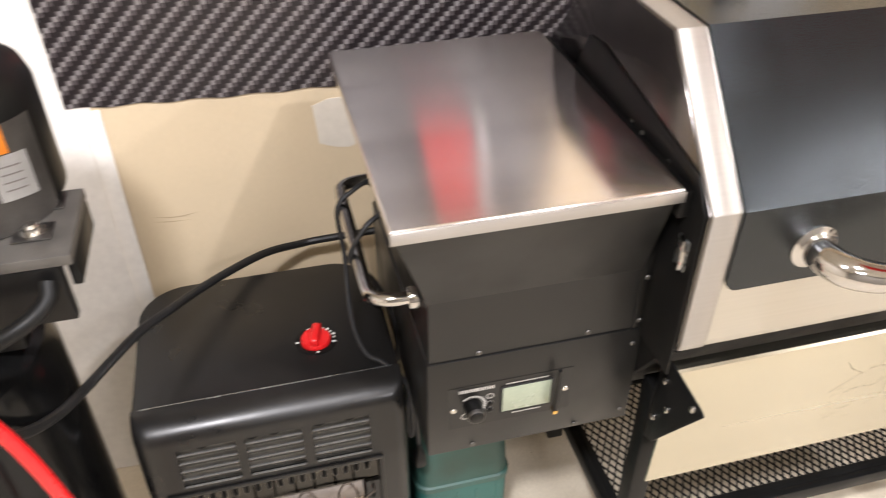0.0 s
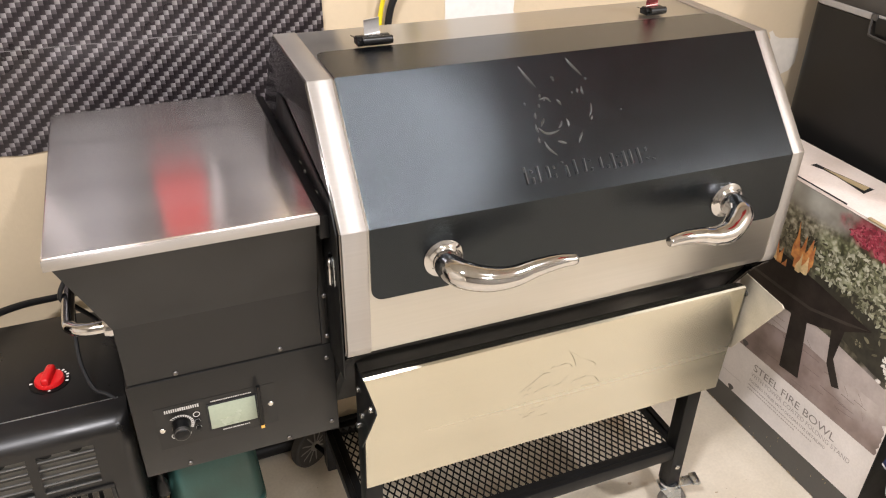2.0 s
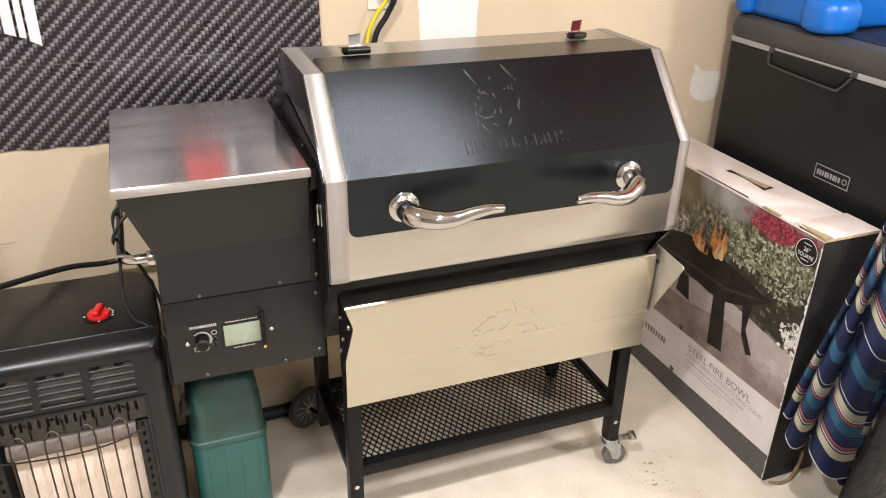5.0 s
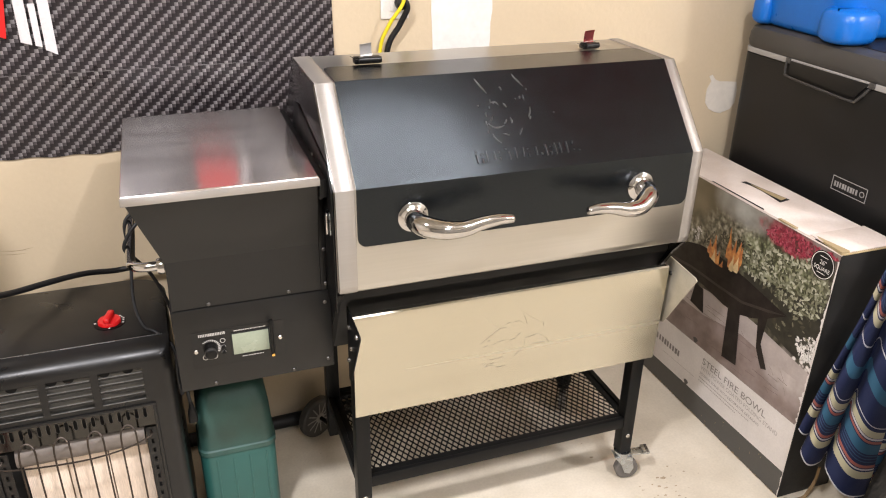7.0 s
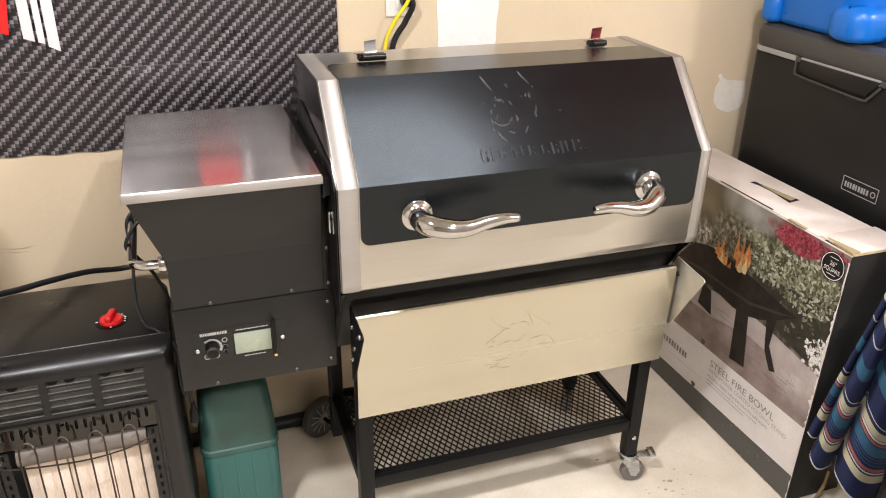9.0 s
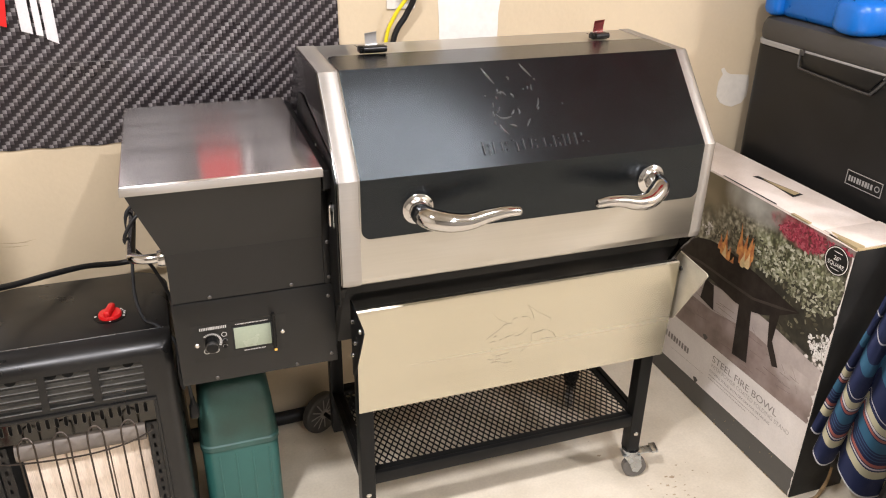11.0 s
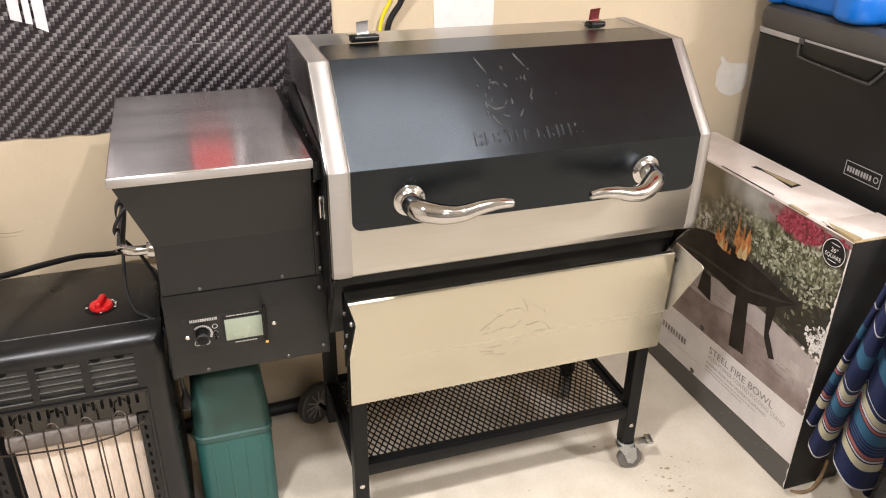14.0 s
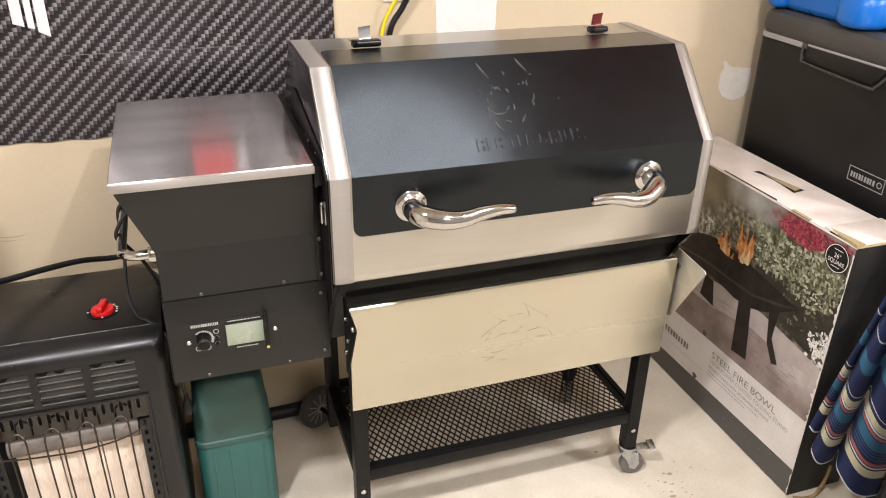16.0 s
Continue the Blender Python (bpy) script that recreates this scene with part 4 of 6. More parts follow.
part("maker_mark", bars(-0.298, 0.743, 0.057, 0.0070, 16, FP, 4), PANEL_INK, panel, "row of small pale bars", 0)
part("print_line", bars(-0.222, 0.7455, 0.070, 0.0026, 24, FP, 5), PANEL_INK, panel, "row of tiny pale bars", 0)
part("print_line", bars(-0.209, 0.6765, 0.048, 0.0026, 14, FP, 6), PANEL_INK, panel, "row of tiny pale bars", 0)
icons = bmesh.new()
for ix, iz, sz in ((-0.287, 0.690, 0.007), (-0.268, 0.690, 0.007), (-0.2475, 0.727, 0.0060), (-0.2475, 0.711, 0.0050), (-0.2475, 0.697, 0.0050)):
    ring = [(ix + sz * math.cos(2 * math.pi * k / 20), iz + sz * math.sin(2 * math.pi * k / 20)) for k in range(20)]
    inner = [(ix + 0.74 * (a - ix), iz + 0.74 * (b - iz)) for a, b in ring]
    for k in range(20):
        merge(icons, flat_shape([ring[k], ring[(k + 1) % 20], inner[(k + 1) % 20], inner[k]], FP))
part("button_icons", icons, PANEL_INK, panel, "printed round button symbols", 0)
for ix, iz in ((-0.2475, 0.711), (-0.2475, 0.697)):
    part("button", turned([(0.003, -0.005), (0.0045, -0.004), (0.0045, 0)], (ix, face - 0.0018, iz), "y", 14), BLACK_DARK, panel)
ant = part("antenna", tube([(-0.1425, face - 0.016, 0.682), (-0.142, face - 0.016, 0.726), (-0.1415, face - 0.016, 0.769)], [0.0042, 0.0042, 0.0036], 12), BLACK_DARK, panel, "short black aerial")
part("antenna_base", box(-0.1455, -0.1385, face - 0.0200, face - 0.006, 0.674, 0.6815, 0.001), GOLD, ant, "brass aerial socket")
grip = part("side_handle", tube([(-0.345, 0.155, 0.900), (-0.385, 0.158, 0.899), (-0.408, 0.172, 0.898), (-0.414, 0.20, 0.897), (-0.414, 0.33, 0.897), (-0.414, 0.45, 0.897), (-0.408, 0.478, 0.897), (-0.385, 0.49, 0.897), (-0.345, 0.492, 0.897)], 0.0105, 16), CHROME, grill, "polished steel tube handle on the hopper side", 60)
for gy in (0.155, 0.492):
    part("flange_ring", turned([(0.016, -0.008), (0.018, 0), (0.018, 0.006)], (-0.352, gy, 0.899), "x", 20), CHROME, grip)


def binder_clip(x, y, z, mat_leaf, tilt, lean, w=0.030):
    """A spring clip: black folded body and a flat wire-hinged leaf standing up."""
    c = thing("binder_clip", (x, y, z), "small black spring clip with an upright leaf on the lid", "clip", "clips on the lid")
    b = prism([(y - 0.012, z + 0.001), (y - 0.013, z + 0.009), (y - 0.006, z + 0.016), (y + 0.006, z + 0.016), (y + 0.013, z + 0.009), (y + 0.012, z + 0.001)], x - w, x + w, 0.0012)
    part("clip_body", b, BLACK_DARK, c)
    part("barrel_pin", tube([(x - w * 0.72, y - 0.013, z + 0.010), (x + w + 0.001, y - 0.013, z + 0.010)], 0.0070, 14, smooth=False), SATIN, c)
    m = Matrix.Translation((x, y + 0.004, z + 0.0145)) @ Matrix.Rotation(radians(lean), 4, "Y") @ Matrix.Rotation(radians(tilt), 4, "X")
    rows = [(0.0, -0.0030), (0.004, -0.0004), (0.010, 0.0006), (0.022, 0.0), (0.031, -0.0012), (0.034, -0.0030)]
    lf = loft([[m @ Vector((-0.0135, q - 0.0006, h)), m @ Vector((0.0135, q - 0.0006, h)), m @ Vector((0.0135, q + 0.0006, h)), m @ Vector((-0.0135, q + 0.0006, h))] for h, q in rows])
    part("clip_leaf", lf, mat_leaf, c, "curled flat steel leaf", 50)
    part("spring_wire", tube([m @ Vector(q) for q in ((-0.0140, -0.001, -0.004), (-0.0140, -0.001, 0.003), (0.0140, -0.001, 0.003), (0.0140, -0.001, -0.004))], 0.0011, 6, smooth=False), SCREW, c)
    flap = flat_shape([(-w - 0.006, 0.016), (-w + 0.010, 0.006), (-w + 0.012, -0.012), (-w + 0.002, -0.018)], Matrix.Translation((x, y, z + 0.006)) @ Matrix.Rotation(radians(12), 4, "Y"), 0.001)
    part("rear_leaf", flap, SATIN, c, "second leaf folded flat")


binder_clip(0.149, 0.300, 1.2695, LEAF_STEEL, 16, -7)
binder_clip(0.735, 0.325, 1.2655, LEAF_RED_REFLECTION, 14, -5, 0.020)

# ---- banner on the wall ----
banner = thing("banner", (-0.35, WALL_Y - 0.004, 0.99), "black vinyl banner printed with carbon weave, hung on the cream wall", "banner")


def banner_sheet():
    b = bmesh.new()
    nx, nz = 70, 60
    grid = []
    for j in range(nz + 1):
        row = []
        for i in range(nx + 1):
            x = -0.868 + (0.160 + 0.868) * i / nx
            z0 = 0.990 - 0.010 * math.sin(math.pi * i / nx) + 0.002 * math.sin(i * 0.9)
            z = z0 + (1.198 - z0) * j / 16 if j <= 16 else 1.198 + (2.45 - 1.198) * (j - 16) / (nz - 16)
            fold = abs(z - 1.198)
            ripple = 0.0018 * noise.noise((x * 4, z * 5, 0.3)) - 0.0075 * math.exp(-fold / 0.05) + 0.0045
            row.append(b.verts.new((x, WALL_Y - 0.009 + ripple, z)))
        grid.append(row)
    for a, c in zip(grid, grid[1:]):
        for i in range(nx):
            b.faces.new((a[i], a[i + 1], c[i + 1], c[i]))
    bmesh.ops.solidify(b, geom=b.faces[:], thickness=0.0012)
    return b


sheet = part("sheet", banner_sheet(), CARBON, banner, smooth=60)
crease = bmesh.new()
rc = random.Random(12)
worn = [(-0.866 + 0.012 * k, 1.198 + rc.uniform(-0.0006, 0.0006), max(0.0002, rc.gauss(0.0008, 0.0004))) for k in range(73)]
rows = [[crease.verts.new((x, WALL_Y - 0.0142, z + sgn * w)) for sgn in (-1, 1)] for x, z, w in worn]
for a, c in zip(rows, rows[1:]):
    crease.faces.new((a[0], c[0], c[1], a[1]))
part("crease", crease, CREASE, banner, "worn pale crease across the sheet", 0)
BAN = Matrix(((1, 0, 0, 0), (0, 0, -1, WALL_Y - 0.0150), (0, 1, 0, 0), (0, 0, 0, 1)))


def slash(x, zb, zt, w, lean, cut, mt, label):
    part("printed_shape", flat_shape([(x, zb + cut), (x + w, zb), (x + w - lean, zt), (x - lean, zt)], BAN, 0.0004), mt, banner, label, 0)


slash(-0.606, 1.270, 1.75, 0.024, 0.0, 0.008, BAN_WHITE, "white upright bar")
slash(-0.575, 1.264, 1.367, 0.015, 0.0, 0.004, BAN_WHITE, "white upright bar")
slash(-0.554, 1.244, 1.75, 0.025, 0.0, 0.013, BAN_WHITE, "white upright bar")
slash(-0.700, 1.288, 1.47, 0.065, -0.024, 0.022, BAN_RED, "red slanting bar")
slash(-0.258, 1.38, 1.98, 0.150, 0.0, 0.0, BAN_DEEP, "broad red printed block")
slash(-0.090, 1.38, 2.30, 0.018, 0.0, 0.0, BAN_WHITE, "white printed bar")

# ---- outlet and cords ----
outlet = thing("wall_outlet", (0.34, WALL_Y, 1.35), "white wall outlet plate with two cords plugged in", "outlet")
part("plate", box(0.296, 0.377, WALL_Y - 0.006, WALL_Y - 0.0005, 1.291, 1.418, 0.003, 3), PLATE, outlet)
part("socket", box(0.322, 0.359, WALL_Y - 0.0085, WALL_Y - 0.0062, 1.312, 1.346, 0.002), PLATE, outlet)
part("socket", box(0.322, 0.359, WALL_Y - 0.0085, WALL_Y - 0.0062, 1.366, 1.40, 0.002), PLATE, outlet)


def cord(name, pts, rad, mt, label, plug=None):
    c = thing(name, pts[0], label, "cord")
    part("cable", tube(pts, rad, 10, 10), mt, c)
    if plug:
        part("plug", box(*plug, 0.004, 3), mt, c)
    return c


cord("yellow_extension_lead", [(0.350, 0.672, 1.385), (0.347, 0.664, 1.340), (0.309, 0.680, 1.277), (0.286, 0.690, 1.203), (0.276, 0.690, 1.0), (0.27, 0.67, 0.6), (0.2, 0.66, 0.012)], 0.0052, YELLOW, "yellow extension cord hanging from the outlet")
part("plug", turned([(0.010, -0.040), (0.017, -0.036), (0.019, -0.010), (0.017, 0.0)], (0.343, 0.7045, 1.386), "y", 20), RUBBER, bpy.data.objects["yellow_extension_lead"], "black moulded plug")
cord("black_extension_lead", [(0.352, 0.672, 1.350), (0.362, 0.672, 1.325), (0.343, 0.682, 1.280), (0.307, 0.690, 1.204), (0.295, 0.690, 1.0), (0.31, 0.67, 0.5), (0.38, 0.65, 0.012)], 0.0080, RUBBER, "black cord hanging from the outlet")
part("plug", turned([(0.010, -0.034), (0.016, -0.030), (0.018, -0.008), (0.016, 0.0)], (0.350, 0.7045, 1.336), "y", 20), RUBBER, bpy.data.objects["black_extension_lead"], "black moulded plug")

# ---- gas heater ----
HX0, HX1, HF, HR, HT = -0.800, -0.362, 0.165, 0.545, 0.682
heater = thing("gas_heater", (-0.58, 0.35, 0), "black portable radiant gas heater with ceramic plaques and wire guard", "heater")


def rounded(x0, x1, y0, y1, r, n=6, rf=None):
    """A ring in plan with rounded corners; rf: the radius at the front."""
    rf = r if rf is None else rf
    pts = []
    for cx, cy, a0, rr in ((x1 - rf, y0 + rf, -90, rf), (x1 - r, y1 - r, 0, r), (x0 + r, y1 - r, 90, r), (x0 + rf, y0 + rf, 180, rf)):
        for k in range(n + 1):
            a = radians(a0 + 90 * k / n)
            pts.append((cx + rr * math.cos(a), cy + rr * math.sin(a)))
    return pts


SEAM = 0.238
body = part("body", loft([[(x, y, z) for x, y in rounded(HX0 + i, HX1 - i, SEAM + 0.001, HR - i, 0.085, 10, 0.002)] for z, i in ((0.05, 0), (HT - 0.006, 0), (HT - 0.0015, 0.002), (HT, 0.006))]), SATIN, heater, "satin black enamel cabinet", 28)
part("seam_edge", box(HX0 + 0.012, HX1 - 0.014, SEAM - 0.0012, SEAM + 0.0006, HT - 0.002, HT + 0.0026, 0.0006), ZINC, heater, "thin bright seam edge")
GX0, GX1, GZ0, GZ1 = -0.762, -0.419, 0.12, 0.541
COLS = ((-0.738, -0.646), (-0.631, -0.540), (-0.523, -0.429))
ROWS_Z = [0.561 + 0.0166 * k for k in range(5)]
SLOT = 0.0102


def front_y(s):
    """The fascia's side view: upright, leaning back by the louvres, then rolled over at the top. s: height along it; gives y, z."""
    if s <= 0.545:
        return HF, s
    if s <= 0.648:
        return HF + 0.016 * (s - 0.545) / 0.103, s
    a = min((s - 0.648) / 0.095, 1) * math.pi / 2
    return HF + 0.016 + (SEAM - HF - 0.016) * (1 - math.cos(a)), 0.648 + (HT + 0.0015 - 0.648) * math.sin(a)


def fascia():
    """The front sheet with its slots and the burner opening cut out."""
    xs = [(HX0, 1.0), (HX0, 0.5)] + [(HX0 + 0.026 * (1 - math.cos(radians(a))), 0.42 * (1 - math.sin(radians(a)))) for a in (15, 30, 45, 60, 75, 90)]
    inner = sorted({GX0, GX1, *(v for c in COLS for v in c), -0.68, -0.60, -0.56, -0.49, -0.405})
    xs += [(v, 0.0) for v in inner if HX0 + 0.03 < v < HX1 - 0.03]
    xs += [(HX1 - 0.026 * (1 - math.cos(radians(a))), 0.42 * (1 - math.sin(radians(a)))) for a in (90, 75, 60, 45, 30, 15)] + [(HX1, 0.5), (HX1, 1.0)]
    ss = sorted({0.05, GZ0, GZ1, 0.648, *(z for z in ROWS_Z), *(z + SLOT for z in ROWS_Z), *(0.648 + 0.095 * k / 8 for k in range(9)), 0.3, 0.556})
    b = bmesh.new()
    grid = []
    for s in ss:
        y, z = front_y(s)
        grid.append([b.verts.new((x, y + (SEAM - y) * c, z)) for x, c in xs])
    for j in range(len(ss) - 1):
        zm = (ss[j] + ss[j + 1]) / 2
        for i in range(len(xs) - 1):
            xm = (xs[i][0] + xs[i + 1][0]) / 2
            flat = xs[i][1] == 0 and xs[i + 1][1] == 0
            hole = flat and (GX0 < xm < GX1 and GZ0 < zm < GZ1 or any(a < xm < c for a, c in COLS) and any(z < zm < z + SLOT for z in ROWS_Z))
            if not hole:
                b.faces.new((grid[j][i], grid[j][i + 1], grid[j + 1][i + 1], grid[j + 1][i]))
    bmesh.ops.recalc_face_normals(b, faces=b.faces)
    bmesh.ops.solidify(b, geom=b.faces[:], thickness=0.0025)
    return b


fas = part("fascia", fascia(), SATIN, heater, "satin black enamel front with louvre slots", 30)
for cx0, cx1 in COLS:
    for z in ROWS_Z:
        fy = front_y(z)[0]
        lv = prism([(fy + 0.001, z - 0.0016), (fy - 0.0028, z - 0.0004), (fy - 0.0026, z + 0.0012), (fy + 0.001, z + 0.0010)], cx0 + 0.001, cx1 - 0.001, 0.0004)
        part("louvre", lv, LOUVRE_LIT, fas)
part("back_baffle", box(HX0 + 0.03, HX1 - 0.03, 0.0, 0.002, 0.0, 0.088, 0, m=Matrix.Translation((0, HF + 0.014, 0.552)) @ Matrix.Rotation(radians(-12), 4, "X")), BAFFLE, heater, "bright steel baffle behind the louvres")
# Black discs painted as the shade in the baffle's holes.
for sx in (-0.70, -0.62, -0.585, -0.51, -0.46):
    part("baffle_hole", turned([(0.012, -0.0005), (0.012, 0.0005)], (sx, HF + 0.0262, 0.632), "y", 16), BEZEL_AND_SHADE, bpy.data.objects["back_baffle"])
rim = bmesh.new()
for bx in ((GX0 - 0.008, GX1 + 0.008, HF - 0.005, HF - 0.0003, GZ1, GZ1 + 0.008), (GX0 - 0.008, GX0, HF - 0.005, HF - 0.0003, GZ0, GZ1), (GX1, GX1 + 0.008, HF - 0.005, HF - 0.0003, GZ0, GZ1), (GX0 - 0.008, GX1 + 0.008, HF - 0.005, HF - 0.0003, GZ0 - 0.008, GZ0)):
    box(*bx, 0.002, 2, bm=rim)
part("opening_rim", rim, SATIN, fas, "raised rim round the burner opening")


def slotted(x0, x1, z0, z1, y, slots, upright, name, tilt):
    """A bright liner strip with rounded dark slots cut through."""
    b = bmesh.new()
    if upright:
        edges = sorted({x0, x1, *(v for s in slots for v in (s - 0.0035, s + 0.0035))})
        rows = [z0, z0 + (z1 - z0) * 0.38, z0 + (z1 - z0) * 0.78, z1]
    else:
        edges = [x0, x0 + (x1 - x0) * 0.36, x0 + (x1 - x0) * 0.62, x1]
        rows = sorted({z0, z1, *(v for s in slots for v in (s - 0.0065, s + 0.0065))})
    vs = [[b.verts.new((x, y + tilt * (z - z0), z)) for x in edges] for z in rows]
    for j in range(len(rows) - 1):
        for i in range(len(edges) - 1):
            xm, zm = (edges[i] + edges[i + 1]) / 2, (rows[j] + rows[j + 1]) / 2
            cut = (j == 1 and any(abs(xm - s) < 0.0035 for s in slots)) if upright else (i == 1 and any(abs(zm - s) < 0.0065 for s in slots))
            if not cut:
                b.faces.new((vs[j][i], vs[j][i + 1], vs[j + 1][i + 1], vs[j + 1][i]))
    bmesh.ops.recalc_face_normals(b, faces=b.faces)
    bmesh.ops.solidify(b, geom=b.faces[:], thickness=0.001)
    return part(name, b, REFLECTOR if upright else SATIN, heater, "slotted steel liner", 30)


slotted(GX0, GX1, 0.478, GZ1 - 0.001, HF + 0.010, [GX0 + 0.022 + 0.0188 * k for k in range(17)], True, "top_liner", 0.12)
liner = bpy.data.objects["top_liner"]
for k in range(17):
    sx, z0, z1 = GX0 + 0.022 + 0.0188 * k, 0.478 + 0.062 * 0.37, 0.478 + 0.062 * 0.79
    loop = [(sx - 0.004, z0 + 0.004), (sx - 0.004, z1 - 0.004), (sx, z1), (sx + 0.004, z1 - 0.004), (sx + 0.004, z0 + 0.004), (sx, z0), (sx - 0.004, z0 + 0.004)]
    part("slot_rim", tube([(x, HF + 0.0085 + 0.12 * (z - 0.478), z) for x, z in loop], 0.0006, 6, 3), SLOT_EDGE, liner)
slotted(GX1 - 0.025, GX1 - 0.001, GZ0, 0.476, HF + 0.004, [0.462 - 0.0268 * k for k in range(12)], False, "side_liner", 0.0)
slotted(GX0 + 0.001, GX0 + 0.025, GZ0, 0.476, HF + 0.004, [0.462 - 0.0268 * k for k in range(12)], False, "side_liner", 0.0)
# Two black sheets stand in for the shade inside the heater.
part("slot_shade", box(GX0, GX1, HF + 0.022, HF + 0.024, 0.474, GZ1, 0), BEZEL_AND_SHADE, heater, "black sheet for the shade behind the slots")
part("hollow", box(GX0 - 0.02, GX1 + 0.02, HF + 0.062, HF + 0.066, 0.07, 0.55, 0), BEZEL_AND_SHADE, heater, "black sheet for the shade inside the heater")
part("deflector", tube([(GX0 + 0.036, HF + 0.036, 0.446), (-0.58, HF + 0.036, 0.446), (GX1 - 0.030, HF + 0.036, 0.444)], 0.031, 20, flat=0.85), TUBE_GREY, heater, "heat-stained curved deflector")
PW = (GX1 - 0.028 - GX0 - 0.040) / 3
for k in range(3):
    px0 = GX0 + 0.040 + PW * k
    part("plaque", box(px0 + 0.0015, px0 + PW - 0.0015, HF + 0.040, HF + 0.058, 0.16, 0.428, 0.0015), PLAQUE, heater, "cream ceramic burner plaque")
guard = part("wire_guard", tube([(GX0 + 0.012, HF - 0.002, 0.462), (GX0 + 0.02, HF - 0.022, 0.452), (-0.60, HF - 0.034, 0.447), (-0.50, HF - 0.030, 0.452), (GX1 - 0.018, HF - 0.012, 0.462), (GX1 - 0.014, HF + 0.005, 0.466)], 0.0021, 8), WIRE, heater, "dark bent wire guard")
for k in range(4):
    cx = -0.691 + 0.0705 * k
    hw = 0.0165
    part("guard_wire", tube([(cx - hw, HF - 0.030, 0.13), (cx - hw, HF - 0.032, 0.40), (cx - hw, HF - 0.026, 0.485), (cx - hw * 0.6, HF - 0.018, 0.503), (cx, HF - 0.015, 0.508), (cx + hw * 0.6, HF - 0.018, 0.503), (cx + hw, HF - 0.026, 0.485), (cx + hw, HF - 0.032, 0.40), (cx + hw, HF - 0.030, 0.13)], 0.0021, 8, 6), WIRE, guard)
part("guard_wire", tube([(GX0 + 0.012, HF - 0.002, 0.17), (-0.60, HF - 0.034, 0.165), (GX1 - 0.014, HF - 0.002, 0.17)], 0.0021, 8), WIRE, guard)
part("base", box(HX0 + 0.01, HX1 - 0.01, HF + 0.02, HR - 0.01, 0.012, 0.052, 0.004), BLACK_DARK, heater, "black base tray")
for fx in (HX0 + 0.05, HX1 - 0.05):
    for fy in (HF + 0.06, HR - 0.05):
        part("foot", turned([(0.016, 0.0), (0.018, 0.004), (0.018, 0.013)], (fx, fy, 0), "z", 14), RUBBER, heater)
KX, KY = -0.493, 0.330
dial = part("dial_ring", turned([(0.0365, HT - 0.001), (0.0365, HT + 0.0012), (0.034, HT + 0.002), (0.026, HT + 0.0008)], (KX, KY, 0), "z", 36), BLACK_DARK, heater, "recessed dial ring")
kn = part("control_knob", turned([(0.0262, HT + 0.0008), (0.0262, HT + 0.006), (0.0245, HT + 0.009), (0.006, HT + 0.0095)], (KX, KY, 0), "z", 32), RED, heater, "glossy red control knob")
part("knob_grip", box(-0.008, 0.008, -0.0245, 0.0245, 0.006, 0.023, 0.005, 3, m=Matrix.Translation((KX, KY, HT)) @ Matrix.Rotation(radians(-14), 4, "Z")), RED, kn)
TOPM = Matrix.Translation((KX, KY, HT + 0.0022))
for k, a in enumerate((-20, 0, 15, 30, 45, 60, 75, 110, 180, 270)):
    a0 = radians(a)
    far = 0.033 if k % 2 else 0.035
    q = [(rr * math.cos(a0 + e), rr * math.sin(a0 + e)) for rr, e in ((0.0295, -0.06), (far, -0.06), (far, 0.07), (0.0295, 0.07))]
    part("dial_mark", flat_shape(q, TOPM), WHITE_INK, heater, "", 0)

# ---- power cord over the heater and handle ----
cord("thick_lead", [(-0.30, 0.65, 0.668), (-0.435, 0.652, 0.664), (-0.49, 0.648, 0.663), (-0.559, 0.598, 0.690), (-0.629, 0.521, 0.717), (-0.691, 0.437, 0.744), (-0.724, 0.369, 0.771), (-0.763, 0.31, 0.787), (-0.801, 0.255, 0.787), (-0.837, 0.2, 0.786), (-0.858, 0.13, 0.815), (-0.871, 0.05, 0.874), (-0.881, -0.05, 0.975)], 0.0078, RUBBER, "thick black cable lying over the heater")
cord("mains_lead", [(-0.36, 0.44, 0.93), (-0.395, 0.42, 0.925), (-0.427, 0.405, 0.90), (-0.425, 0.376, 0.827), (-0.430, 0.305, 0.745), (-0.416, 0.265, 0.697), (-0.392, 0.246, 0.688), (-0.366, 0.228, 0.668), (-0.353, 0.215, 0.64), (-0.349, 0.21, 0.56), (-0.352, 0.21, 0.525), (-0.357, 0.212, 0.56), (-0.353, 0.215, 0.62), (-0.343, 0.215, 0.60), (-0.340, 0.215, 0.53), (-0.337, 0.215, 0.485)], 0.0042, RUBBER, "thin black power cord looped over the side handle")
cord("looped_lead", [(-0.36, 0.30, 0.96), (-0.398, 0.28, 0.945), (-0.427, 0.27, 0.90), (-0.41, 0.29, 0.86), (-0.38, 0.31, 0.80), (-0.352, 0.32, 0.70), (-0.350, 0.33, 0.60)], 0.0042, RUBBER, "thin black cord hanging from the side handle")

lead = bpy.data.objects["mains_lead"]
part("plug", loft([[(x, y, z) for x, y in rounded(-0.348 + i, -0.325 - i, 0.202 + i, 0.228 - i, 0.006, 3)] for z, i in ((0.436, 0.002), (0.440, 0.0), (0.462, 0.001), (0.475, 0.005), (0.492, 0.007))]), BLACK_DARK, lead, "black moulded plug")
for px in (-0.342, -0.332):
    part("prong", box(px - 0.0008, px + 0.0008, 0.212, 0.218, 0.428, 0.4425, 0.0004), GOLD_PALE, lead, "plug prong")

